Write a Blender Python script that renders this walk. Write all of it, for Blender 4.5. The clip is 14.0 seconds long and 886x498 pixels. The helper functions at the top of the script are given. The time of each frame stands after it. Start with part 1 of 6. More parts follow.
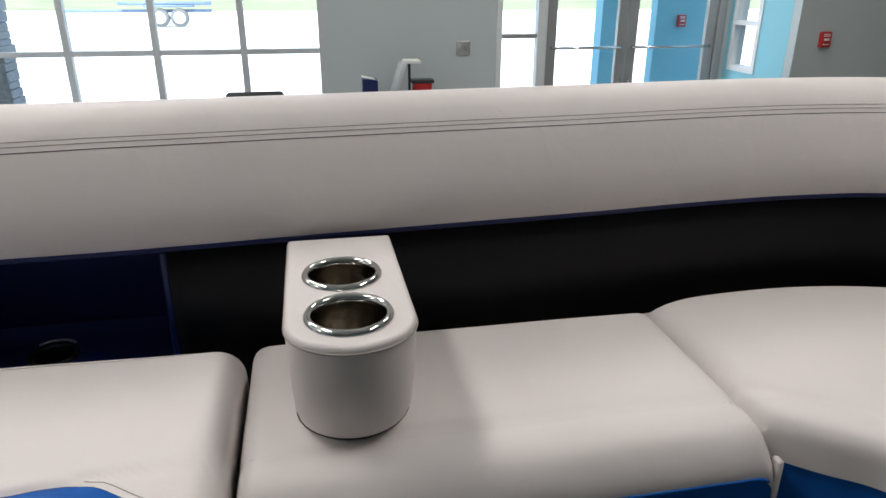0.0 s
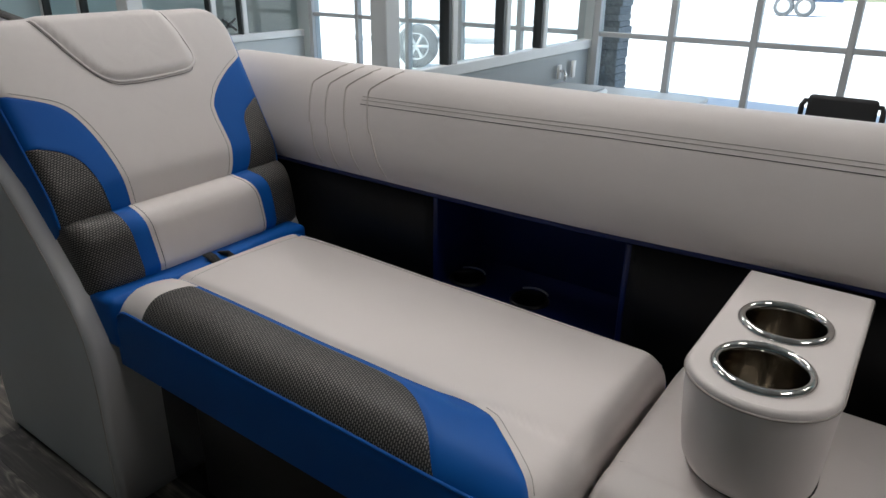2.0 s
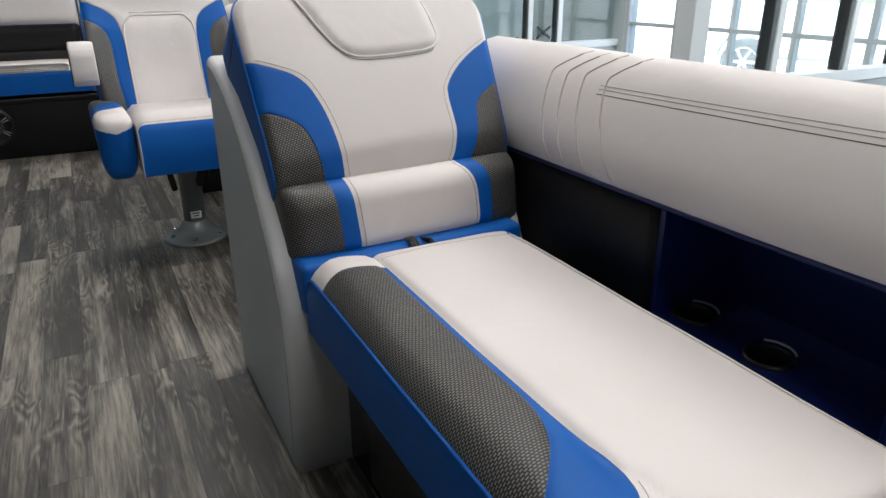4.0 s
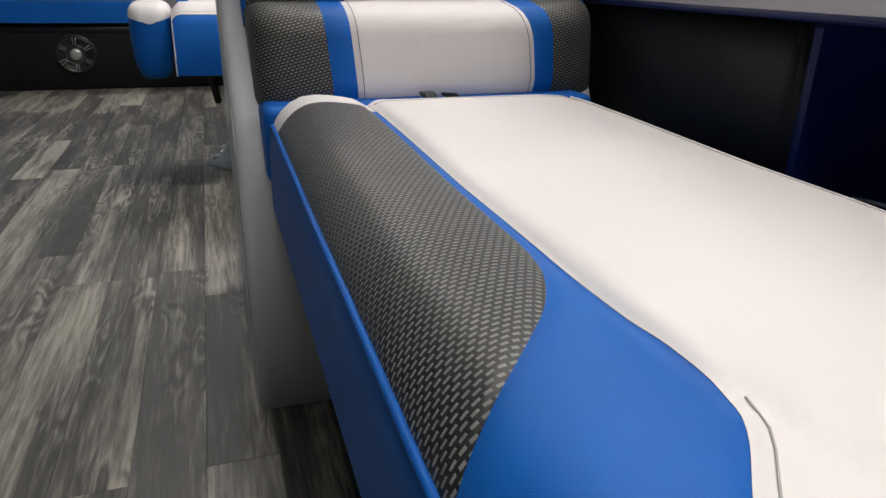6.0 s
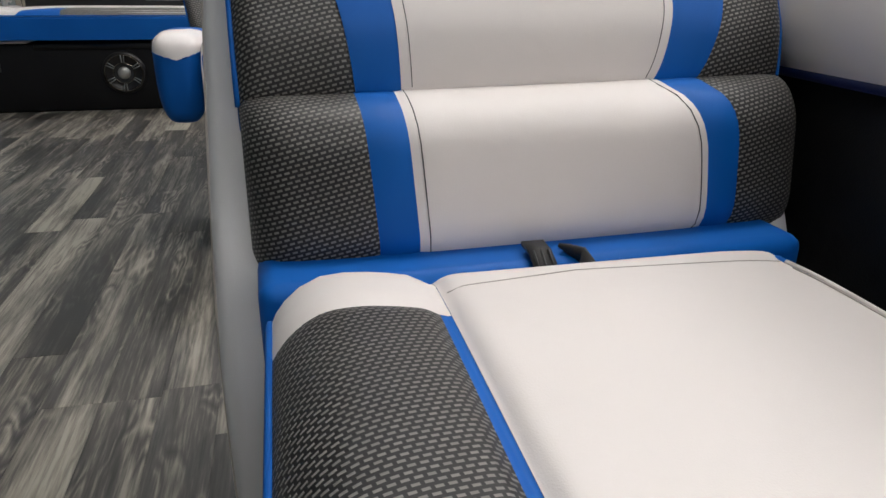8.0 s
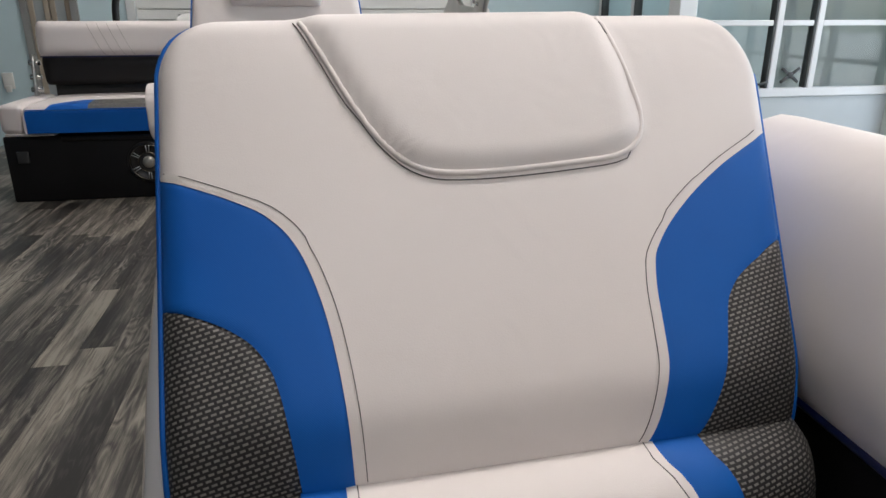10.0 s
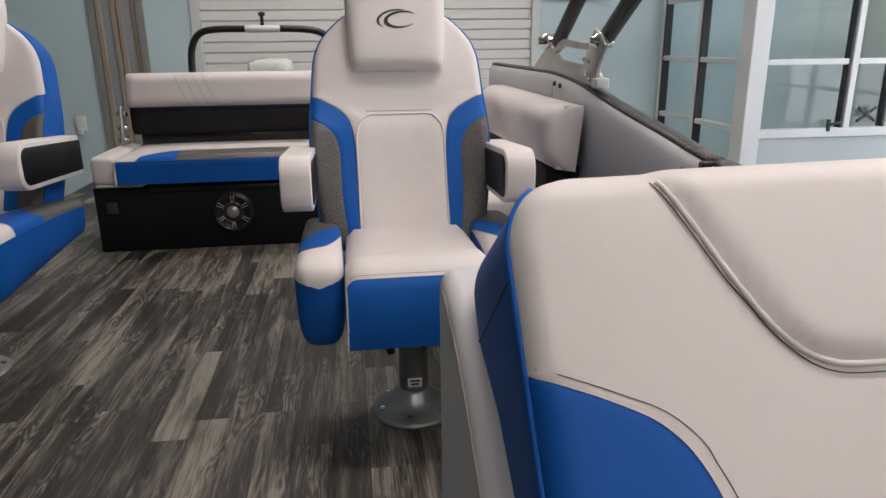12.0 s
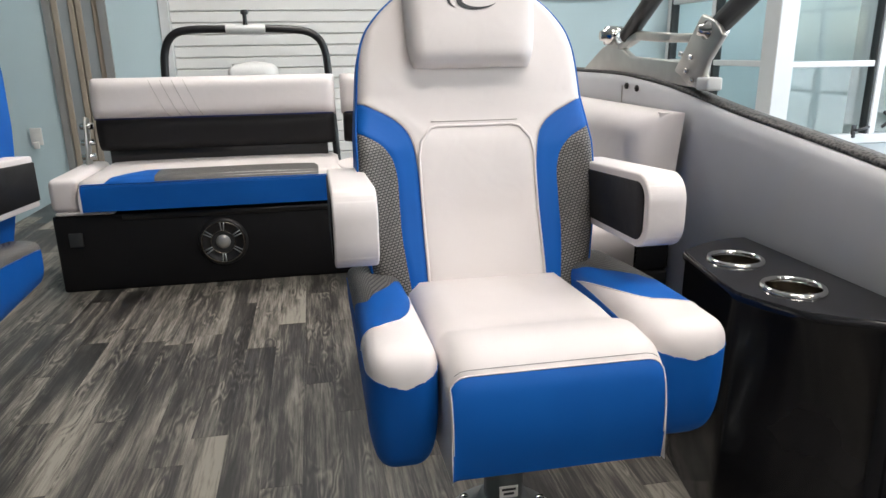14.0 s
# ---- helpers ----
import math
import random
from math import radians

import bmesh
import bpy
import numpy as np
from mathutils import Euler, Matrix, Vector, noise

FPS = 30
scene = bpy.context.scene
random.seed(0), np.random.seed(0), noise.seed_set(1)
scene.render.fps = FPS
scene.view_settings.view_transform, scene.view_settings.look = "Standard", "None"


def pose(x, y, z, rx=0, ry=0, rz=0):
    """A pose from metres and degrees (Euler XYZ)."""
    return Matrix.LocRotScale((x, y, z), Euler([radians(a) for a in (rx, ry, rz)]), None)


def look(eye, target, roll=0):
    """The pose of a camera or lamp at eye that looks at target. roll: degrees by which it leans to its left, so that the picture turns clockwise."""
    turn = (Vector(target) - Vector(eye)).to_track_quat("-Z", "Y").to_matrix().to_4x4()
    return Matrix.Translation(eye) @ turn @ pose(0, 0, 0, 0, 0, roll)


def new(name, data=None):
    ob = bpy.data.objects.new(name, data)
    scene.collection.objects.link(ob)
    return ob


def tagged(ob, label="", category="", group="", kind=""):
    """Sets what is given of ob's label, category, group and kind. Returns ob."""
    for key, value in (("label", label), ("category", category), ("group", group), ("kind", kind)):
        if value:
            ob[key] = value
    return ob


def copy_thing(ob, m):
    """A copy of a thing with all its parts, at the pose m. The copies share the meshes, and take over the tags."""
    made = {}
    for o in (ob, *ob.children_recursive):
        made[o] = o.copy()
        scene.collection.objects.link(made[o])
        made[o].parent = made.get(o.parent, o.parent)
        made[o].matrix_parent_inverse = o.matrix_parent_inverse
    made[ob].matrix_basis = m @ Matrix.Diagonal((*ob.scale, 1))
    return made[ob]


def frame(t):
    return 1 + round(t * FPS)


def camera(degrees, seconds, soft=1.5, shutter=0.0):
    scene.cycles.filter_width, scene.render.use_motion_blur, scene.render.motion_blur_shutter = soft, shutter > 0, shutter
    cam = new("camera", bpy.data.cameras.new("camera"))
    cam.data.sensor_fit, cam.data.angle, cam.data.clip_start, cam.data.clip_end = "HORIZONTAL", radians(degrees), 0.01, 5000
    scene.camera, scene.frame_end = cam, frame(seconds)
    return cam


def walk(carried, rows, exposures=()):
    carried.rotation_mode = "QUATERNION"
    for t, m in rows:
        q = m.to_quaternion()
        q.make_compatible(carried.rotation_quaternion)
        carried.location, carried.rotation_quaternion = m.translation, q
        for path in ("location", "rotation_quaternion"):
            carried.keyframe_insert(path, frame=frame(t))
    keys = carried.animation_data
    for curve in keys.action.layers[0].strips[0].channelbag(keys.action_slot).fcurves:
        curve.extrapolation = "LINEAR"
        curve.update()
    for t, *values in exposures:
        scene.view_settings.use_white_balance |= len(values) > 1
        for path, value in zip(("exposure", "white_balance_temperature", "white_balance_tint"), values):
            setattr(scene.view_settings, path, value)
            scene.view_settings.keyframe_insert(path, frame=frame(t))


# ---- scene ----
cam = camera(66.3, 14.0)
PATH = [
    (0, (-0.083, 0.216, 1.077), (1.743, -0.141, 0.342), 0.2),
    (0.5, (-0.068, 0.2, 1.079), (1.787, 0.195, 0.33), 0.7),
    (1, (-0.055, 0.127, 1.095), (1.744, 0.545, 0.327), 0.7),
    (1.5, (-0.044, 0.076, 1.105), (1.62, 0.872, 0.331), 0.5),
    (2, (-0.058, 0.085, 1.111), (1.434, 1.166, 0.332), 0.6),
    (2.5, (-0.009, 0.032, 1.116), (1.299, 1.328, 0.336), 0.5),
    (3, (0.067, -0.02, 1.118), (1.176, 1.456, 0.348), -0.2),
    (3.5, (0.119, 0.002, 1.106), (1.085, 1.581, 0.349), -0.1),
    (4, (0.181, 0.085, 1.027), (1.045, 1.728, 0.284), -0.3),
    (4.2, (0.204, 0.13, 0.98), (1.041, 1.785, 0.232), -0.3),
    (6.3, (0.448, 0.356, 0.673), (0.994, 2.128, -0.077), 1.1),
    (6.5, (0.441, 0.393, 0.674), (0.956, 2.172, -0.079), 0.9),
    (7, (0.431, 0.525, 0.682), (0.91, 2.313, -0.076), 1.1),
    (7.5, (0.473, 0.653, 0.695), (0.925, 2.447, -0.065), 0.9),
    (8, (0.53, 0.766, 0.743), (0.957, 2.568, -0.012), 0.7),
    (8.5, (0.575, 0.813, 0.786), (0.979, 2.63, 0.054), 0.5),
    (9, (0.617, 0.84, 0.869), (1.0, 2.669, 0.156), 0.2),
    (9.2, (0.628, 0.862, 0.897), (1.007, 2.695, 0.193), 0.2),
    (11.3, (0.535, 0.98, 1.113), (0.808, 2.868, 0.512), -0.6),
    (11.5, (0.486, 0.993, 1.115), (0.752, 2.883, 0.52), -0.6),
    (11.8, (0.423, 1.044, 1.113), (0.672, 2.94, 0.528), -0.6),
    (12, (0.366, 1.085, 1.106), (0.616, 2.982, 0.523), -0.7),
    (12.5, (0.295, 1.195, 1.077), (0.514, 3.101, 0.511), -0.7),
    (13, (0.28, 1.383, 1.062), (0.476, 3.292, 0.499), -1.0),
    (13.2, (0.266, 1.45, 1.062), (0.456, 3.361, 0.503), -1.1),
    (13.5, (0.228, 1.524, 1.066), (0.418, 3.433, 0.503), -1.0),
    (14, (0.149, 1.69, 1.062), (0.494, 3.578, 0.499), -0.9),
]
EXPOSURES = [(0.0, 1.98, 6500, 10), (1.0, 1.63, 6500, 10), (2.0, 1.48, 6500, 10), (3.0, 2.0, 6500, 10), (4.2, 2.22, 6400, 9), (6.3, 2.42, 6450, 9), (7.4, 2.42, 6450, 9),
             (8.0, 2.33, 6450, 9), (9.2, 2.24, 6500, 10), (11.3, 1.80, 6850, 16), (12.0, 2.0, 6850, 16), (13.0, 2.48, 6750, 14), (14.0, 2.66, 6600, 11)]
walk(cam, [(t, look(eye, target, roll)) for t, eye, target, roll in PATH], EXPOSURES)
LAMP_POWER, WINDOW_POWER = 10.0, 8.0

# ---- light ----
world = bpy.data.worlds.new("world")
scene.world = world
world.use_nodes = True
_nt = world.node_tree
_sky = _nt.nodes.new("ShaderNodeTexSky")
_sky.sky_type, _sky.sun_disc = "NISHITA", False
_sky.sun_elevation, _sky.sun_rotation = radians(55), radians(250)
_nt.links.new(_sky.outputs[0], _nt.nodes["Background"].inputs[0])
_nt.nodes["Background"].inputs[1].default_value = 0.15
_sun = bpy.data.lights.new("sun", "SUN")
_sun.energy, _sun.angle, _sun.color = 4.0, radians(0.5), (1.0, 0.96, 0.9)
# the sun stands high beyond the garage side, so that it misses the glazed front
new("sun", _sun).matrix_basis = look((-6, 4, 9), (0, 0, 0))


def area_lamp(name, m, sx, sy, power, colour):
    d = bpy.data.lights.new(name, "AREA")
    d.shape, d.size, d.size_y, d.energy, d.color = "RECTANGLE", sx, sy, power, colour
    o = new(name, d)
    o.matrix_basis = m
    return o


CEIL = 4.4
LAMP_SPOTS = [(0.6, -2.6), (1.4, 2.2), (0.3, 6.2), (4.3, -2.6), (4.3, 2.0), (4.9, 5.2)]
for _x, _y in LAMP_SPOTS:
    area_lamp("ceiling_lamp", pose(_x, _y, CEIL - 0.09), 1.5, 0.6, LAMP_POWER, (1.0, 0.93, 0.885))
# area lamps added inside the front openings to strengthen their daylight
area_lamp("window_light", look((6.12, 1.45, 1.2), (0, 1.45, 1.0)), 2.7, 3.2, WINDOW_POWER, (0.92, 0.96, 1.0))
area_lamp("window_light", look((6.12, -2.65, 0.8), (0, -2.65, 0.7)), 2.2, 2.4, WINDOW_POWER * 0.5, (0.92, 0.96, 1.0))
area_lamp("window_light", look((6.12, 4.87, 1.2), (0, 4.87, 1.0)), 3.6, 3.2, WINDOW_POWER * 1.25, (0.92, 0.96, 1.0))



# ---- materials ----
class Mat:
    """A small builder of node materials."""

    def __init__(self, name, colour, rough=0.5, metal=0.0, spec=0.5):
        self.m = bpy.data.materials.new(name)
        self.m.use_nodes = True
        self.t = self.m.node_tree
        self.b = self.t.nodes["Principled BSDF"]
        self.set("Base Color", (*colour, 1))
        self.set("Roughness", rough)
        self.set("Metallic", metal)
        self.set("Specular IOR Level", spec)

    def set(self, k, v):
        self.b.inputs[k].default_value = v

    def node(self, kind, **inputs):
        n = self.t.nodes.new("ShaderNode" + kind)
        for k, v in inputs.items():
            k = k.replace("_", " ")
            if hasattr(v, "is_output"):
                self.t.links.new(v, n.inputs[k])
            else:
                n.inputs[k].default_value = v
        return n

    def link(self, out, key):
        self.t.links.new(out, self.b.inputs[key])

    def coords(self, kind="Object", scale=(1, 1, 1)):
        c = self.t.nodes.new("ShaderNodeTexCoord")
        return self.node("Mapping", Vector=c.outputs[kind], Scale=scale).outputs[0]

    def mix(self, fac, a, b, blend="MIX"):
        n = self.t.nodes.new("ShaderNodeMix")
        n.data_type, n.blend_type = "RGBA", blend
        for i, v in ((0, fac), (6, a), (7, b)):
            if hasattr(v, "is_output"):
                self.t.links.new(v, n.inputs[i])
            else:
                n.inputs[i].default_value = (*v, 1) if isinstance(v, tuple) and len(v) == 3 else v
        return n.outputs[2]

    def bump(self, height, strength=0.2, distance=0.002, chain=None):
        n = self.node("Bump", Height=height, Strength=strength, Distance=distance)
        if chain:
            self.t.links.new(chain.outputs[0], n.inputs["Normal"])
        self.link(n.outputs[0], "Normal")
        return n

    def ramp(self, fac, *stops):
        n = self.node("ValToRGB", Fac=fac)
        e = n.color_ramp.elements
        while len(e) < len(stops):
            e.new(0.5)
        for s, (p, c) in zip(e, stops):
            s.position, s.color = p, (*c, 1)
        return n.outputs[0]


def vary(name, colour, rough, amount=0.12, scale=6.0, fine=300.0, bump=0.1, dist=0.001, metal=0.0, spec=0.5, kind="Object", soft=0.0):
    """A surface with soft large-scale tone changes and a fine grain relief."""
    m = Mat(name, colour, rough, metal, spec)
    v = m.coords(kind)
    n1 = m.node("TexNoise", Vector=v, Scale=scale, Detail=3.0)
    dark = tuple(c * (1 - amount) for c in colour)
    lite = tuple(min(1, c * (1 + amount * 0.5)) for c in colour)
    m.link(m.ramp(n1.outputs[0], (0.3, dark), (0.7, lite)), "Base Color")
    n2 = m.node("TexNoise", Vector=v, Scale=fine, Detail=2.0)
    r = m.node("MapRange", Value=n1.outputs[0])
    r.inputs[3].default_value, r.inputs[4].default_value = max(0.02, rough - 0.06), min(1, rough + 0.06)
    m.link(r.outputs[0], "Roughness")
    fine_bump = m.bump(n2.outputs[0], bump, dist)
    if soft:
        n3 = m.node("TexNoise", Vector=v, Scale=14.0, Detail=2.0, Distortion=0.6)
        big = m.node("Bump", Height=n3.outputs[0], Strength=soft, Distance=0.006)
        m.t.links.new(big.outputs[0], fine_bump.inputs["Normal"])
    return m.m


WHITE = vary("white_vinyl", (0.74, 0.692, 0.675), 0.5, 0.04, 3, 900, 0.25, 0.0006, soft=0.22)
GREYV = vary("pale_grey_vinyl", (0.60, 0.60, 0.615), 0.55, 0.05, 3, 900, 0.25, 0.0006, soft=0.15)
BLACKV = vary("black_vinyl", (0.007, 0.007, 0.008), 0.58, 0.2, 5, 500, 0.4, 0.001, spec=0.3, soft=0.3)
NAVY = vary("dark_blue_vinyl", (0.003, 0.011, 0.085), 0.45, 0.1, 5, 700, 0.2, 0.0006)
PLASTIC = vary("black_plastic", (0.012, 0.012, 0.013), 0.32, 0.15, 8, 500, 0.15, 0.0005)
GLOSSB = vary("black_gelcoat", (0.014, 0.014, 0.016), 0.14, 0.1, 6, 60, 0.03, 0.0006)
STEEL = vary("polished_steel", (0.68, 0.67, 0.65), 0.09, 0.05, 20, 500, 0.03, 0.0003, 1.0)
# steel darkened for the shade inside the cups, also used on speaker rings
DIMSTEEL = vary("darkened_steel", (0.22, 0.195, 0.16), 0.2, 0.2, 30, 400, 0.05, 0.0003, 1.0)
ALU = vary("cast_aluminium", (0.55, 0.54, 0.51), 0.36, 0.1, 15, 300, 0.1, 0.0005, 0.9)
PEDESTAL = vary("grey_anodised_metal", (0.34, 0.37, 0.375), 0.36, 0.12, 12, 300, 0.08, 0.0005, 0.55)
WALLBLUE = vary("pale_blue_wall_paint", (0.52, 0.66, 0.70), 0.7, 0.05, 0.8, 120, 0.15, 0.002)
WALLGREY = vary("grey_green_wall_paint", (0.45, 0.50, 0.50), 0.7, 0.05, 0.8, 120, 0.15, 0.002)
AQUA = vary("aqua_wall_paint", (0.22, 0.52, 0.62), 0.65, 0.05, 1.0, 120, 0.12, 0.002)
FRAMEW = vary("white_aluminium_frame", (0.62, 0.64, 0.64), 0.45, 0.05, 4, 200, 0.05, 0.0005)
# darker copy of the pale frame, with its backlit shade in the colour
FRAMEM = vary("backlit_aluminium_frame", (0.47, 0.485, 0.49), 0.45, 0.06, 4, 200, 0.05, 0.0005)
# tyre and trailer blue paled to put the outdoor glare into their colour
TYRE = vary("glare_paled_tyre", (0.10, 0.11, 0.12), 0.8, 0.2, 9, 90, 0.2)
TRAILB = vary("glare_paled_blue", (0.10, 0.15, 0.24), 0.5, 0.15, 3, 90, 0.1)
PALETH = vary("pale_thread", (0.60, 0.55, 0.52), 0.8, 0.08, 50, 500, 0.2)
FRAMEG = vary("grey_aluminium_frame", (0.36, 0.36, 0.35), 0.42, 0.06, 4, 200, 0.05, 0.0005, 0.4)
GASKET = vary("dark_gasket", (0.03, 0.033, 0.035), 0.5, 0.1, 9, 200, 0.1)
PANELG = vary("grey_panel", (0.30, 0.33, 0.34), 0.5, 0.06, 2, 150, 0.1)
PANELP = vary("pale_grey_panel", (0.42, 0.46, 0.47), 0.5, 0.06, 2, 150, 0.1)
CEILM = vary("ceiling_tile_white", (0.7, 0.7, 0.68), 0.85, 0.06, 1, 40, 0.2, 0.003)
CONCRETE = vary("showroom_concrete", (0.30, 0.30, 0.29), 0.45, 0.15, 0.7, 60, 0.1, 0.002)
PAVE = vary("pale_concrete_yard", (0.74, 0.73, 0.70), 0.85, 0.12, 0.2, 30, 0.3, 0.004)
GRASS = vary("dry_lawn", (0.20, 0.22, 0.13), 0.95, 0.3, 0.4, 12, 0.6, 0.03)
SLATW = vary("white_door_slat", (0.74, 0.74, 0.72), 0.55, 0.04, 2, 80, 0.08, 0.001)
STONE = vary("ledge_stone", (0.30, 0.31, 0.32), 0.85, 0.35, 9, 60, 0.5, 0.006)
RED = vary("red_plastic", (0.45, 0.02, 0.02), 0.4, 0.1, 10, 200, 0.05)
RUBBER = vary("black_rubber", (0.014, 0.014, 0.015), 0.6, 0.2, 30, 300, 0.3, 0.001)
PAPER = vary("white_paper", (0.7, 0.7, 0.68), 0.7, 0.05, 20, 200, 0.05)
TAN = vary("tan_door_panel", (0.34, 0.29, 0.23), 0.55, 0.1, 3, 90, 0.1)
STITCH = vary("grey_thread", (0.42, 0.385, 0.36), 0.8, 0.1, 50, 500, 0.2)
DKSTITCH = vary("dark_thread", (0.08, 0.078, 0.078), 0.8, 0.1, 50, 500, 0.2)
SILVERP = vary("pale_silver_paint", (0.55, 0.57, 0.58), 0.4, 0.06, 5, 200, 0.05, 0.0005, 0.3)


def blue_vinyl():
    m = Mat("royal_blue_vinyl", (0.002, 0.11, 0.46), 0.52, 0.0, 0.22)
    uv = m.coords("UV", (1, 1, 1))
    w = m.node("TexWave", Vector=uv, Scale=330.0, Distortion=0.4, Detail=1.0)
    w.bands_direction = "DIAGONAL"
    n = m.node("TexNoise", Vector=m.coords("Object"), Scale=4.0, Detail=3.0)
    m.link(m.ramp(n.outputs[0], (0.3, (0.002, 0.090, 0.385)), (0.7, (0.003, 0.112, 0.445))), "Base Color")
    m.bump(w.outputs[0], 0.10, 0.0005)
    return m.m


BLUE = blue_vinyl()


def woven(name, dash, ground, wx=0.0067, wy=0.0042):
    """Dark woven mesh cloth with rows of pale dashes, laid out in metres along the panel."""
    m = Mat(name, ground, 0.5)
    uv = m.node("Mapping", Vector=m.coords("UV"), Rotation=(0.0, 0.0, -0.22)).outputs[0]
    b = m.node("TexBrick", Vector=uv, Scale=1.0, Mortar_Size=0.00138, Mortar_Smooth=0.3, Brick_Width=wx, Row_Height=wy)
    b.offset, b.squash = 0.5, 1.0
    b.inputs["Color1"].default_value, b.inputs["Color2"].default_value = (*dash, 1), (*[c * 0.8 for c in dash], 1)
    b.inputs["Mortar"].default_value = (*ground, 1)
    n = m.node("TexNoise", Vector=m.coords("Object"), Scale=9.0, Detail=3.0)
    m.link(m.mix(m.ramp(n.outputs[0], (0.3, (0, 0, 0)), (0.8, (0.25, 0.25, 0.25))), b.outputs[0], ground), "Base Color")
    inv = m.node("Math", Value=b.outputs[1])
    inv.operation = "MULTIPLY"
    inv.inputs[1].default_value = -1.0
    m.bump(inv.outputs[0], 0.5, 0.0012)
    return m.m


MESHC = woven("woven_mesh_cloth", (0.235, 0.224, 0.208), (0.010, 0.010, 0.011))
MESHF = woven("fine_grey_mesh_cloth", (0.24, 0.23, 0.215), (0.03, 0.03, 0.03), 0.009, 0.006)


def glass_pane():
    m = Mat("clear_glass", (1, 1, 1), 0.0)
    t = m.t
    tr = t.nodes.new("ShaderNodeBsdfTransparent")
    tr.inputs[0].default_value = (0.90, 0.94, 0.94, 1)
    gl = t.nodes.new("ShaderNodeBsdfGlossy")
    gl.inputs["Roughness"].default_value = 0.02
    fr = t.nodes.new("ShaderNodeLayerWeight")
    fr.inputs[0].default_value = 0.5
    pw = m.node("Math", Value=fr.outputs["Facing"])
    pw.operation = "POWER"
    pw.inputs[1].default_value = 3.5
    ad = m.node("Math", Value=pw.outputs[0])
    ad.operation = "MULTIPLY_ADD"
    ad.inputs[1].default_value, ad.inputs[2].default_value = 0.45, 0.03
    mx = t.nodes.new("ShaderNodeMixShader")
    t.links.new(ad.outputs[0], mx.inputs[0])
    t.links.new(tr.outputs[0], mx.inputs[1])
    t.links.new(gl.outputs[0], mx.inputs[2])
    t.links.new(mx.outputs[0], t.nodes["Material Output"].inputs[0])
    return m.m


GLASS = glass_pane()


def plank_mat():
    """Weathered grey-brown wood print: long streaks, light and dark stretches, patches of cathedral grain."""
    m = Mat("weathered_grey_plank", (0.12, 0.12, 0.11), 0.5)
    info = m.t.nodes.new("ShaderNodeObjectInfo")
    geo = m.t.nodes.new("ShaderNodeNewGeometry")
    shift = m.node("VectorMath")
    shift.operation = "MULTIPLY_ADD"
    m.t.links.new(info.outputs["Random"], shift.inputs[0])
    shift.inputs[1].default_value = (7.0, 31.0, 3.0)
    m.t.links.new(geo.outputs["Position"], shift.inputs[2])
    stretch = lambda s: m.node("Mapping", Vector=shift.outputs[0], Scale=(1.0, s, 1.0)).outputs[0]

    def madd(value, k, plus):
        n = m.node("Math", Value=value)
        n.operation = "MULTIPLY_ADD"
        n.inputs[1].default_value = k
        if isinstance(plus, float):
            n.inputs[2].default_value = plus
        else:
            m.t.links.new(plus, n.inputs[2])
        return n.outputs[0]

    fine = m.node("TexNoise", Vector=stretch(0.05), Scale=150.0, Detail=7.0, Roughness=0.68)
    wide = m.node("TexNoise", Vector=stretch(0.07), Scale=26.0, Detail=4.0, Roughness=0.55, Distortion=0.5)
    zone = m.node("TexNoise", Vector=stretch(0.15), Scale=9.0, Detail=3.0, Roughness=0.5, Distortion=0.3)
    field = m.node("TexNoise", Vector=stretch(0.20), Scale=15.0, Detail=2.0, Roughness=0.5)
    wave = m.node("Math", Value=madd(field.outputs[0], 11.0, 0.0))
    wave.operation = "PINGPONG"
    wave.inputs[1].default_value = 0.5
    # tone: the plank's own lean, slow stretches along it, wide and fine streaks
    tone = madd(info.outputs["Random"], 0.20, -0.10)
    tone = madd(zone.outputs[0], 0.75, tone)
    tone = madd(wide.outputs[0], 0.85, tone)
    tone = madd(fine.outputs[0], 0.80, tone)
    patch = m.node("TexNoise", Vector=stretch(0.30), Scale=11.0, Detail=2.0)
    mask = m.ramp(patch.outputs[0], (0.53, (0, 0, 0)), (0.60, (1, 1, 1)))
    grain = m.node("Math", Value=mask)
    grain.operation = "MULTIPLY"
    m.t.links.new(madd(wave.outputs[0], 1.0, -0.25), grain.inputs[1])
    tone = madd(grain.outputs[0], 0.50, tone)
    tone = madd(tone, 1.9, -1.81)
    c = m.ramp(tone, (0.02, (0.018, 0.0167, 0.0153)), (0.36, (0.052, 0.048, 0.043)), (0.58, (0.125, 0.114, 0.097)), (0.98, (0.29, 0.268, 0.224)))
    m.link(c, "Base Color")
    m.link(m.ramp(zone.outputs[0], (0.2, (0.42, 0.42, 0.42)), (0.8, (0.58, 0.58, 0.58))), "Roughness")
    m.bump(fine.outputs[0], 0.25, 0.0008)
    return m.m


PLANK = plank_mat()


def rail_mat():
    """Black and silver ribbed trim on the gunwale."""
    m = Mat("ribbed_trim", (0.04, 0.04, 0.04), 0.5)
    v = m.coords("Object", (1, 1, 1))
    n = m.node("TexVoronoi", Vector=v, Scale=130.0)
    m.link(m.ramp(n.outputs[0], (0.25, (0.012, 0.012, 0.012)), (0.65, (0.10, 0.095, 0.09))), "Base Color")
    m.bump(n.outputs[0], 0.6, 0.002)
    return m.m


RAILM = rail_mat()


def glow(name, colour, strength):
    m = Mat(name, colour, 0.6)
    m.set("Emission Color", (*colour, 1))
    m.set("Emission Strength", strength)
    return m.m


LAMPGLOW = glow("lamp_diffuser", (1.0, 0.97, 0.93), 2.5)


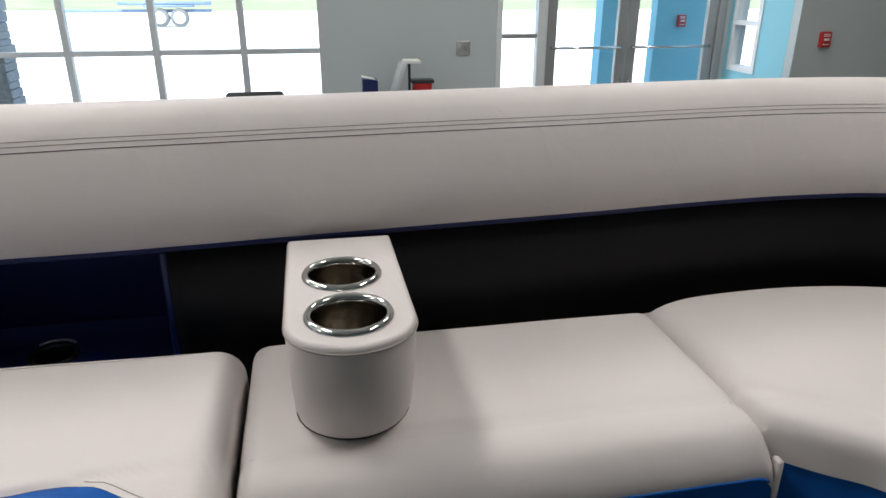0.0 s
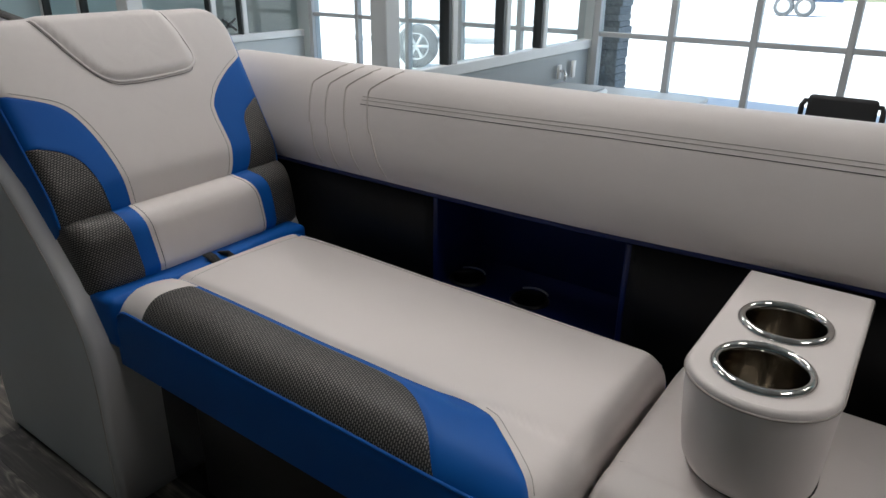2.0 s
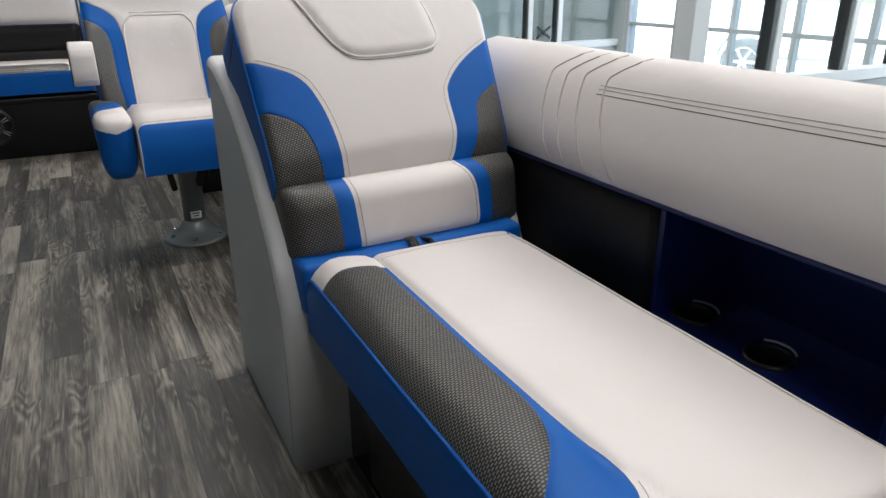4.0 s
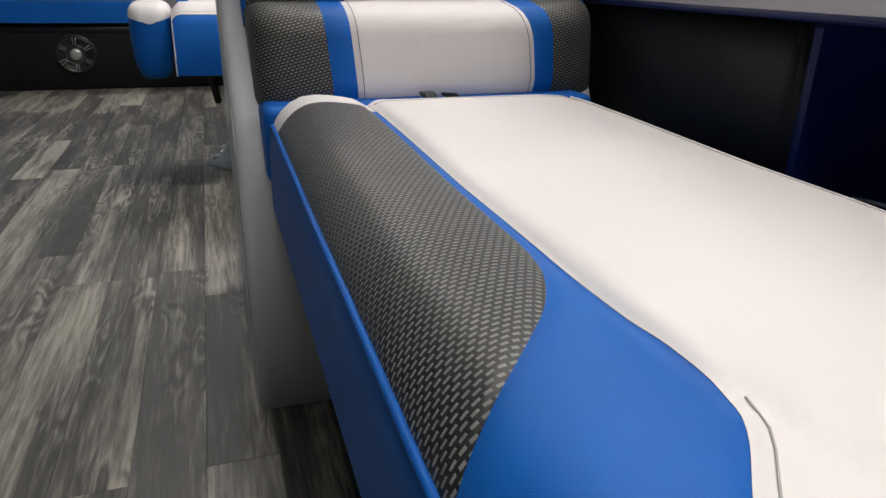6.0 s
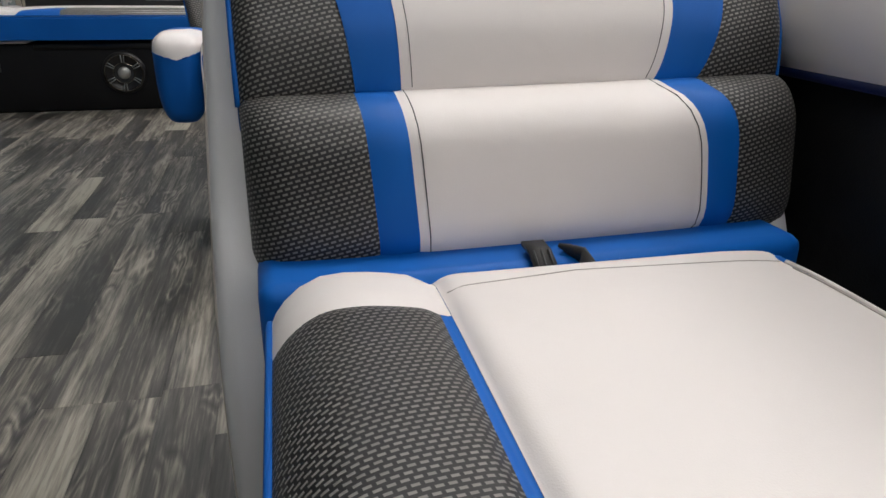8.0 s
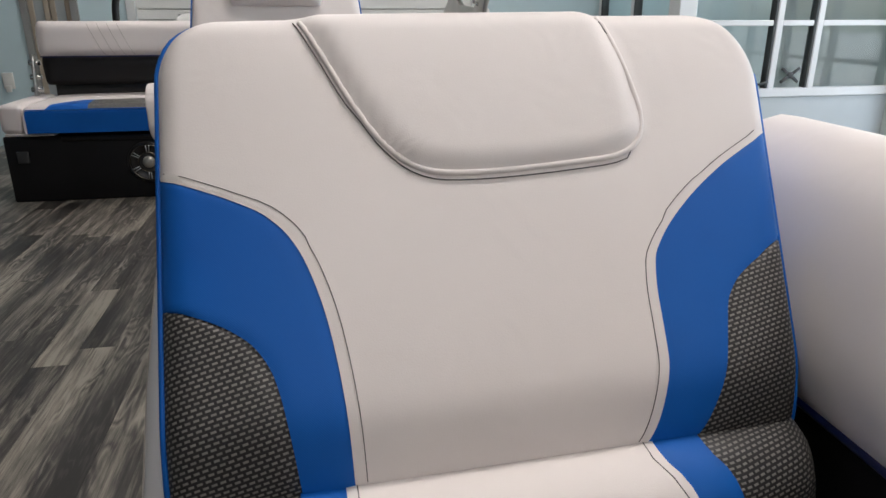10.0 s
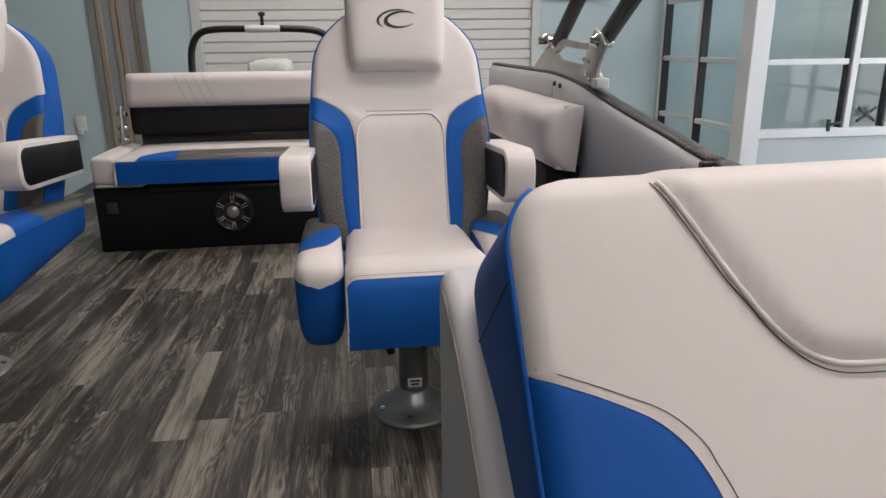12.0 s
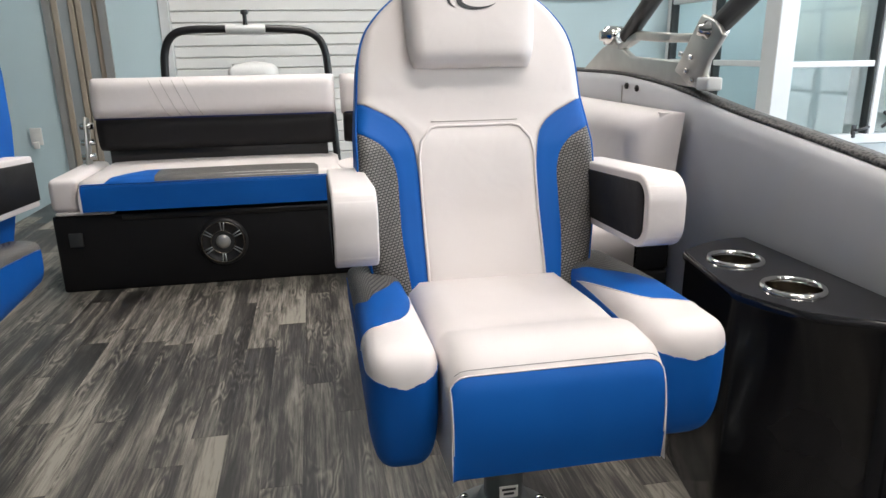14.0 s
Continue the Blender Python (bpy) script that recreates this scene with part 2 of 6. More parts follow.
# ---- building helpers ----
def mesh_of(bm, name, mat, smooth=True):
    me = bpy.data.meshes.new(name)
    bm.to_mesh(me)
    bm.free()
    if mat:
        me.materials.append(mat)
    for p in me.polygons:
        p.use_smooth = smooth
    return me


def part(name, bm, mat, parent, label="", smooth=True):
    """Links a bmesh as one mesh object under a thing or a part."""
    ob = new(name, mesh_of(bm, name, mat, smooth))
    if parent:
        ob.parent = parent
    if label:
        tagged(ob, label)
    return ob


def thing(name, label, category, at=(0, 0, 0), group="", kind=""):
    e = new(name)
    e.empty_display_size = 0.1
    e.location = at
    return tagged(e, label, category, group, kind)


def box(x0, x1, y0, y1, z0, z1, bevel=0.0, seg=2):
    bm = bmesh.new()
    bmesh.ops.create_cube(bm, size=1.0)
    for v in bm.verts:
        v.co = Vector(((x0 + x1) / 2 + v.co.x * (x1 - x0), (y0 + y1) / 2 + v.co.y * (y1 - y0), (z0 + z1) / 2 + v.co.z * (z1 - z0)))
    if bevel:
        bmesh.ops.bevel(bm, geom=bm.edges[:], offset=bevel, segments=seg, profile=0.5, affect="EDGES")
    return bm


def merged(*bms):
    out = bmesh.new()
    for b in bms:
        tmp = bpy.data.meshes.new("tmp")
        b.to_mesh(tmp)
        b.free()
        out.from_mesh(tmp)
        bpy.data.meshes.remove(tmp)
    return out


def moved(bm, m):
    bmesh.ops.transform(bm, matrix=m, verts=bm.verts)
    return bm


def tube(points, r, n=8, closed=False):
    bm = bmesh.new()
    pts = [Vector(p) for p in points]
    rings, last = [], None
    for i, p in enumerate(pts):
        a = pts[i - 1] if (i or closed) else p
        b = pts[(i + 1) % len(pts)] if (i < len(pts) - 1 or closed) else p
        d = (b - a).normalized()
        if last is None:
            ref = Vector((0, 0, 1)) if abs(d.z) < 0.9 else Vector((1, 0, 0))
            u = d.cross(ref).normalized()
        else:
            u = (last - d * last.dot(d)).normalized()
        last = u
        w = d.cross(u)
        rings.append([bm.verts.new(p + (u * math.cos(k * math.tau / n) + w * math.sin(k * math.tau / n)) * r) for k in range(n)])
    m = len(rings)
    for i in range(m if closed else m - 1):
        a, b = rings[i], rings[(i + 1) % m]
        for k in range(n):
            bm.faces.new((a[k], a[(k + 1) % n], b[(k + 1) % n], b[k]))
    if not closed:
        bm.faces.new(rings[0])
        bm.faces.new(rings[-1][::-1])
    bmesh.ops.recalc_face_normals(bm, faces=bm.faces)
    return bm


def lathe(profile, n=32, cap=True):
    """Turns a profile of (radius, height) about the z axis."""
    bm = bmesh.new()
    rings = [[bm.verts.new((r * math.cos(k * math.tau / n), r * math.sin(k * math.tau / n), z)) for k in range(n)] for r, z in profile]
    for a, b in zip(rings, rings[1:]):
        for k in range(n):
            bm.faces.new((a[k], a[(k + 1) % n], b[(k + 1) % n], b[k]))
    if cap:
        bm.faces.new(rings[0][::-1])
        bm.faces.new(rings[-1])
    return bm


def prism(outline, axis, lo, hi, bevel=0.0, seg=3):
    """A flat outline pushed out along one axis; outline in the two other axes, in x, y, z order."""
    bm = bmesh.new()
    put = {"x": lambda p, h: (h, p[0], p[1]), "y": lambda p, h: (p[0], h, p[1]), "z": lambda p, h: (p[0], p[1], h)}[axis]
    a = [bm.verts.new(put(p, lo)) for p in outline]
    b = [bm.verts.new(put(p, hi)) for p in outline]
    n = len(outline)
    bm.faces.new(a[::-1])
    bm.faces.new(b)
    for i in range(n):
        bm.faces.new((a[i], a[(i + 1) % n], b[(i + 1) % n], b[i]))
    bmesh.ops.recalc_face_normals(bm, faces=bm.faces)
    if bevel:
        bmesh.ops.bevel(bm, geom=bm.edges[:], offset=bevel, segments=seg, profile=0.5, affect="EDGES", clamp_overlap=True)
    return bm


def curve_fn(*pts):
    """Smooth monotone interpolation through (t, value) pairs, flat beyond the ends."""
    ts, vs = np.array([p[0] for p in pts]), np.array([p[1] for p in pts])
    h, d = np.diff(ts), np.diff(vs) / np.diff(ts)
    m = np.zeros(len(ts))
    m[0], m[-1] = d[0], d[-1]
    for k in range(1, len(ts) - 1):
        if d[k - 1] * d[k] > 0:
            w1, w2 = 2 * h[k] + h[k - 1], h[k] + 2 * h[k - 1]
            m[k] = (w1 + w2) / (w1 / d[k - 1] + w2 / d[k])

    def f(t):
        if t <= ts[0] or t >= ts[-1]:
            return float(vs[0] if t <= ts[0] else vs[-1])
        k = int(np.searchsorted(ts, t)) - 1
        u = (t - ts[k]) / h[k]
        return float((1 + 2 * u) * (1 - u) ** 2 * vs[k] + u * (1 - u) ** 2 * h[k] * m[k] + u * u * (3 - 2 * u) * vs[k + 1] + u * u * (u - 1) * h[k] * m[k + 1])

    return f


def roll(s, lo, hi, r, depth):
    """Walks over a rounded slab: a length s across it gives the place across and the fall behind the face."""
    if s < lo + r:
        d, sign, edge = lo + r - s, -1, lo + r
    elif s > hi - r:
        d, sign, edge = s - hi + r, 1, hi - r
    else:
        return s, 0.0
    q = math.pi * r / 2
    if d < q:
        return edge + sign * r * math.sin(d / r), r * (1 - math.cos(d / r))
    return edge + sign * r, min(depth, r + d - q)


class Pad:
    """An upholstered pad on a plane: origin O, axes A (across), B (along), N (out of the face); its sewn panels share one surface."""

    def __init__(self, O, A, B, N, L, R, b0, b1, ra, rb, depth, puff=0.008, bend=None, bulge=0.0):
        self.O, self.A, self.B, self.N = Vector(O), Vector(A).normalized(), Vector(B).normalized(), Vector(N).normalized()
        self.L = L if callable(L) else (lambda t: L)
        self.R = R if callable(R) else (lambda t: R)
        self.b0, self.b1, self.ra, self.rb, self.depth, self.puff, self.bend = b0, b1, ra, rb, depth, puff, bend
        self.ext = depth - min(ra, rb) + math.pi * max(ra, rb) / 2 - max(ra, rb)
        self.bulge = bulge

    def at(self, a, t, lift=0.0):
        b, ob = roll(t, self.b0, self.b1, self.rb, self.depth)
        lo, hi = self.L(b), self.R(b)
        x, oa = roll(a, lo, hi, self.ra, self.depth)
        off = min(self.depth, ob + oa)
        mx, mb = (2 * x - lo - hi) / max(hi - lo, 1e-6), (2 * b - self.b0 - self.b1) / (self.b1 - self.b0)
        h = self.puff * max(0, 1 - mx ** 4) * max(0, 1 - mb ** 4) - off
        if self.bend:
            h += self.bend(x, b) * max(0.0, 1 - off / self.depth)
        if self.bulge:
            b += self.bulge * math.sin(math.pi * min(1.0, ob / self.depth)) * (1 if mb > 0 else -1)
        return self.O + self.A * x + self.B * b + self.N * (h + lift)

    def strip(self, name, mat, parent, lo=None, hi=None, t0=None, t1=None, nu=8, nt=40, label="", seam=0.0025):
        """One sewn panel between two lines lo(t), hi(t); left out, a line runs round the pad's side."""
        lo_f = (lambda t: self.L(min(max(t, self.b0), self.b1)) - self.ext) if lo is None else lo if callable(lo) else (lambda t: lo)
        hi_f = (lambda t: self.R(min(max(t, self.b0), self.b1)) + self.ext) if hi is None else hi if callable(hi) else (lambda t: hi)
        s0, s1 = self.b0 - self.ext if t0 is None else t0, self.b1 + self.ext if t1 is None else t1
        bm = bmesh.new()
        uv = bm.loops.layers.uv.new("UVMap")
        grid, flat = [], []
        for i in range(nt + 1):
            t = s0 + (s1 - s0) * i / nt
            a, b = lo_f(t), hi_f(t)
            row = []
            for k in range(nu + 1):
                f = k / nu
                # close rows near the sewn edges, for a soft dip into the seam
                f = 0.5 - 0.5 * math.cos(math.pi * f) if nu > 3 else f
                q = a + (b - a) * f
                edge = min(abs(q - a) if lo is not None else 9, abs(q - b) if hi is not None else 9, abs(t - s0) if t0 is not None else 9, abs(t - s1) if t1 is not None else 9)
                dip = -seam * math.exp(-(edge / 0.006) ** 2)
                row.append((bm.verts.new(self.at(q, t, dip)), (q, t)))
            grid.append(row)
            flat.append(b - a < 2e-4)
        for i in range(nt):
            if flat[i] and flat[i + 1]:
                continue
            for k in range(nu):
                vs = [grid[i][k], grid[i][k + 1], grid[i + 1][k + 1], grid[i + 1][k]]
                f = bm.faces.new([v for v, _ in vs])
                for loop, (_, w) in zip(f.loops, vs):
                    loop[uv].uv = w
        bmesh.ops.delete(bm, geom=[v for v in bm.verts if not v.link_faces], context="VERTS")
        bmesh.ops.remove_doubles(bm, verts=bm.verts, dist=1e-5)
        if bm.faces:
            f = max(bm.faces, key=lambda q: q.calc_area())
            flip = self.A.cross(self.B).dot(self.N) < 0
            if flip:
                bmesh.ops.reverse_faces(bm, faces=bm.faces)
        return part(name, bm, mat, parent, label)

    def line(self, name, mat, parent, pts, r=0.0012, lift=0.0, n=6, label=""):
        """A thread or a piping laid on the face, through points (a, t)."""
        dense = []
        for (a, t), (c, d) in zip(pts, pts[1:]):
            k = max(1, int(math.hypot(c - a, d - t) / 0.012))
            dense += [(a + (c - a) * j / k, t + (d - t) * j / k) for j in range(k)]
        dense.append(pts[-1])
        return part(name, tube([self.at(a, t, lift) for a, t in dense], r, n), mat, parent, label)

    def core(self, name, mat, parent, label="", inset=0.004):
        """The firm body behind the sewn panels; the panels are its children."""
        bm = bmesh.new()
        n = 24
        ring = []
        for i in range(n + 1):
            b = self.b0 + inset + (self.b1 - self.b0 - 2 * inset) * i / n
            ring.append([self.O + self.A * x + self.B * b - self.N * d for x in (self.L(b) + inset, self.R(b) - inset) for d in (self.depth - 0.004, self.depth * 0.45)])
        vs = [[bm.verts.new(p) for p in r] for r in ring]
        for p, q in zip(vs, vs[1:]):
            for i, j in ((0, 1), (1, 3), (3, 2), (2, 0)):
                bm.faces.new((p[i], p[j], q[j], q[i]))
        for e in (vs[0], vs[-1]):
            bm.faces.new((e[0], e[1], e[3], e[2]))
        bmesh.ops.recalc_face_normals(bm, faces=bm.faces)
        return part(name, bm, mat, parent, label, smooth=False)


def ribbon(points, width, w, t):
    """A flat band of width w and thickness t along points; width is the way across it."""
    bm = bmesh.new()
    q, rings = [Vector(p) for p in points], []
    for i, p in enumerate(q):
        d = (q[min(i + 1, len(q) - 1)] - q[max(i - 1, 0)]).normalized()
        a = Vector(width)
        a = (a - d * a.dot(d)).normalized()
        n = d.cross(a)
        rings.append([bm.verts.new(p + a * u * w / 2 + n * v * t / 2) for u, v in ((-1, -1), (1, -1), (1, 1), (-1, 1))])
    for a, b in zip(rings, rings[1:]):
        for k in range(4):
            bm.faces.new((a[k], a[(k + 1) % 4], b[(k + 1) % 4], b[k]))
    bm.faces.new(rings[0])
    bm.faces.new(rings[-1][::-1])
    bmesh.ops.recalc_face_normals(bm, faces=bm.faces)
    return bm


def sweep(path, profile, closed=True, caps=True):
    """Sweeps a profile of (out, z) along a level path; out points to the right of the way walked."""
    bm = bmesh.new()
    pts = [Vector((x, y, 0)) for x, y in path]
    rings = []
    for i, p in enumerate(pts):
        d = (pts[min(i + 1, len(pts) - 1)] - pts[max(i - 1, 0)]).normalized()
        o = Vector((d.y, -d.x, 0))
        rings.append([bm.verts.new(p + o * a + Vector((0, 0, z))) for a, z in profile])
    n = len(profile)
    for a, b in zip(rings, rings[1:]):
        for k in range(n if closed else n - 1):
            bm.faces.new((a[k], a[(k + 1) % n], b[(k + 1) % n], b[k]))
    if caps and closed:
        bm.faces.new(rings[0])
        bm.faces.new(rings[-1][::-1])
    bmesh.ops.recalc_face_normals(bm, faces=bm.faces)
    return bm


def smooth_path(pts, n=8):
    """Catmull-Rom through plan points."""
    out = []
    p = [pts[0]] + list(pts) + [pts[-1]]
    for i in range(1, len(p) - 2):
        for k in range(n):
            t = k / n
            out.append(tuple(0.5 * (2 * p[i][j] + (p[i + 1][j] - p[i - 1][j]) * t + (2 * p[i - 1][j] - 5 * p[i][j] + 4 * p[i + 1][j] - p[i + 2][j]) * t * t
                                    + (3 * p[i][j] - p[i - 1][j] - 3 * p[i + 1][j] + p[i + 2][j]) * t ** 3) for j in range(len(p[i]))))
    out.append(tuple(pts[-1]))
    return out


def loaf(outline, z0, z1, r, crown=0.008, steps=5, flat=False):
    """A cushion over a plan outline (anticlockwise), with rounded upper edges and a slightly crowned top."""
    bm = bmesh.new()
    n = len(outline)
    pts = [Vector((x, y, 0)) for x, y in outline]
    nor = []
    for i in range(n):
        d = (pts[(i + 1) % n] - pts[i - 1]).normalized()
        nor.append(Vector((d.y, -d.x, 0)))
    c = sum(pts, Vector()) / n
    levels = [(0, z0)] + [(r * (1 - math.cos(k * math.pi / 2 / steps)), z1 - r + r * math.sin(k * math.pi / 2 / steps)) for k in range(steps + 1)]
    rings = [[bm.verts.new(p - q * off + Vector((0, 0, z))) for p, q in zip(pts, nor)] for off, z in levels]
    for f in (() if flat else (0.7, 0.35)):
        rings.append([bm.verts.new(c + (v.co - c) * f) for v in rings[len(levels) - 1]])
        for v in rings[-1]:
            v.co.z = z1 + crown * (1 - f)
    for a, b in zip(rings, rings[1:]):
        for k in range(n):
            bm.faces.new((a[k], a[(k + 1) % n], b[(k + 1) % n], b[k]))
    bm.faces.new(rings[-1])
    bm.faces.new(rings[0][::-1])
    return bm


def cup_parts(parent, x, y, z, r, dark=DIMSTEEL, depth=0.075):
    """A recessed drink holder: a bright turned rim and a cup coloured dark for its inner shade."""
    rim = lathe([(r * 0.80, -0.004), (r * 0.82, 0.003), (r * 0.87, 0.0065), (r * 0.94, 0.006), (r, 0.0015), (r, -0.003)], 40, False)
    cup = part("cup_rim", moved(rim, pose(x, y, z)), STEEL, parent, "polished steel rim")
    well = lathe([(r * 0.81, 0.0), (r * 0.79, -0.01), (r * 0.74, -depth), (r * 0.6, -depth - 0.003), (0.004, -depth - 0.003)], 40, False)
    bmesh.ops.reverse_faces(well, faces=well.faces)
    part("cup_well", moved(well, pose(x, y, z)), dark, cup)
    return cup


def top_with_holes(outline, z, holes, n=40):
    """A flat top over a plan outline with round holes (x, y, r)."""
    bm = bmesh.new()
    edges = []
    for loop in [list(outline)] + [[(x + r * math.cos(k * math.tau / n), y + r * math.sin(k * math.tau / n)) for k in range(n)] for x, y, r in holes]:
        vs = [bm.verts.new((x, y, z)) for x, y in loop]
        edges += [bm.edges.new((vs[i], vs[(i + 1) % len(vs)])) for i in range(len(vs))]
    bmesh.ops.triangle_fill(bm, use_beauty=True, use_dissolve=False, edges=edges, normal=(0, 0, 1))
    for f in bm.faces:
        if f.normal.z < 0:
            f.normal_flip()
    return bm


def side_skin(rings):
    """Walls between stacked outlines, each (outline, z)."""
    bm = bmesh.new()
    vs = [[bm.verts.new((x, y, z)) for x, y in o] for o, z in rings]
    n = len(vs[0])
    for a, b in zip(vs, vs[1:]):
        for k in range(n):
            bm.faces.new((a[k], a[(k + 1) % n], b[(k + 1) % n], b[k]))
    bmesh.ops.recalc_face_normals(bm, faces=bm.faces)
    return bm


# ---- the building ----
FLOOR = -0.55
FRONT = 6.2      # the glazed front wall
BACK = 8.7       # the wall with the sectional door


def setting(name, bm, mat, label, category, smooth=False):
    return tagged(part(name, bm, mat, None, "", smooth), label, category, kind="structure")


setting("floor", box(-11.4, FRONT + 0.2, -12.2, BACK + 0.2, FLOOR - 0.2, FLOOR), CONCRETE, "smooth grey concrete showroom floor under the boat", "floor")
setting("ceiling", box(-11.4, FRONT + 0.2, -12.2, BACK + 0.2, CEIL, CEIL + 0.2), CEILM, "plain white showroom ceiling with light panels", "ceiling")
setting("wall_west", box(-11.4, -11.2, -12.2, BACK + 0.2, FLOOR, CEIL), WALLBLUE, "plain pale blue painted wall", "wall")
setting("wall_south", box(-11.2, 5.2, -12.2, -12.0, FLOOR, CEIL), WALLBLUE, "plain pale blue painted wall", "wall")


def wall_x(name, x0, x1, y0, y1, openings, mat, label):
    """A wall across x0..x1 that runs along y, with openings (ya, yb, za, zb)."""
    pieces, y = [], y0
    for ya, yb, za, zb in sorted(openings):
        if ya > y:
            pieces.append(box(x0, x1, y, ya, FLOOR, CEIL))
        if za > FLOOR:
            pieces.append(box(x0, x1, ya, yb, FLOOR, za))
        pieces.append(box(x0, x1, ya, yb, zb, CEIL))
        y = yb
    if y1 > y:
        pieces.append(box(x0, x1, y, y1, FLOOR, CEIL))
    return setting(name, merged(*pieces), mat, label, "wall")


WIN_A, WIN_B = (0.04, 2.90, -0.45, 3.3), (3.0, 6.75, -0.45, 3.3)
DOORS = (-3.80, -1.50, FLOOR, 1.75)
wall_x("wall_east", FRONT, FRONT + 0.2, -3.84, BACK + 0.2, [WIN_A, WIN_B, DOORS], WALLGREY, "grey-green painted front wall with large windows and entrance doors")
# the wall steps into the room beside the doors
setting("wall_return", merged(box(5.3, 5.70, -3.98, -3.84, FLOOR, CEIL), box(5.70, 6.13, -3.98, -3.84, FLOOR, 0.28), box(5.70, 6.13, -3.98, -3.84, 2.4, CEIL), box(6.13, FRONT + 0.2, -3.98, -3.84, FLOOR, CEIL)), AQUA, "aqua painted return wall with a narrow window", "wall")
setting("wall_corner", box(5.2, 5.298, -12.2, -3.84, FLOOR, CEIL), WALLGREY, "grey-green painted wall with a red pull station", "wall")
GAR = (-1.16, 2.42)
setting("wall_north", merged(box(-11.2, -2.19, BACK, BACK + 0.2, FLOOR, CEIL), box(-1.66, GAR[0], BACK, BACK + 0.2, FLOOR, CEIL), box(GAR[1], FRONT, BACK, BACK + 0.2, FLOOR, CEIL),
        box(GAR[0], GAR[1], BACK, BACK + 0.2, 3.1, CEIL), box(-2.19, -1.66, BACK, BACK + 0.2, 1.7, CEIL)), WALLBLUE, "pale blue painted wall with a white sectional door", "wall")


def window_grid(name, x, y0, y1, z0, z1, ys, zs, label):
    """A glazed opening in a wall along y: frame, bars and one pane for each field."""
    w = tagged(thing(name, label, "window", ((x), (y0 + y1) / 2, z0)), kind="structure")
    inv = Matrix.Translation(w.location).inverted()
    fr = merged(box(x - 0.05, x + 0.05, y0, y0 + 0.06, z0, z1), box(x - 0.05, x + 0.05, y1 - 0.06, y1, z0, z1), box(x - 0.05, x + 0.05, y0 + 0.06, y1 - 0.06, z0, z0 + 0.06), box(x - 0.05, x + 0.05, y0 + 0.06, y1 - 0.06, z1 - 0.06, z1))
    part("window_frame", moved(fr, inv), FRAMEM, w, smooth=False)
    for y in ys:
        part("mullion", moved(box(x - 0.04, x + 0.04, y - 0.027, y + 0.027, z0 + 0.06, z1 - 0.06, 0.004, 1), inv), FRAMEM, w, smooth=False)
    for z in zs:
        part("transom", moved(box(x - 0.036, x + 0.036, y0 + 0.06, y1 - 0.06, z - 0.022, z + 0.022, 0.004, 1), inv), FRAMEM, w, smooth=False)
    ye, ze = [y0 + 0.06, *ys, y1 - 0.06], [z0 + 0.06, *zs, z1 - 0.06]
    for a, b in zip(ye, ye[1:]):
        for c, d in zip(ze, ze[1:]):
            p = part("pane", moved(box(x - 0.004, x + 0.004, a, b, c, d), inv), GLASS, w, smooth=False)
            p.visible_shadow = False
    return w


window_grid("window_1", FRONT + 0.06, *WIN_A, [0.746, 1.463, 2.162], [0.50, 1.45, 2.4], "large grey-framed showroom window facing the bright yard")
window_grid("window_2", FRONT + 0.06, *WIN_B, [3.72, 4.45, 5.18, 5.95], [0.50, 1.45, 2.4], "large grey-framed office window facing the bright yard")


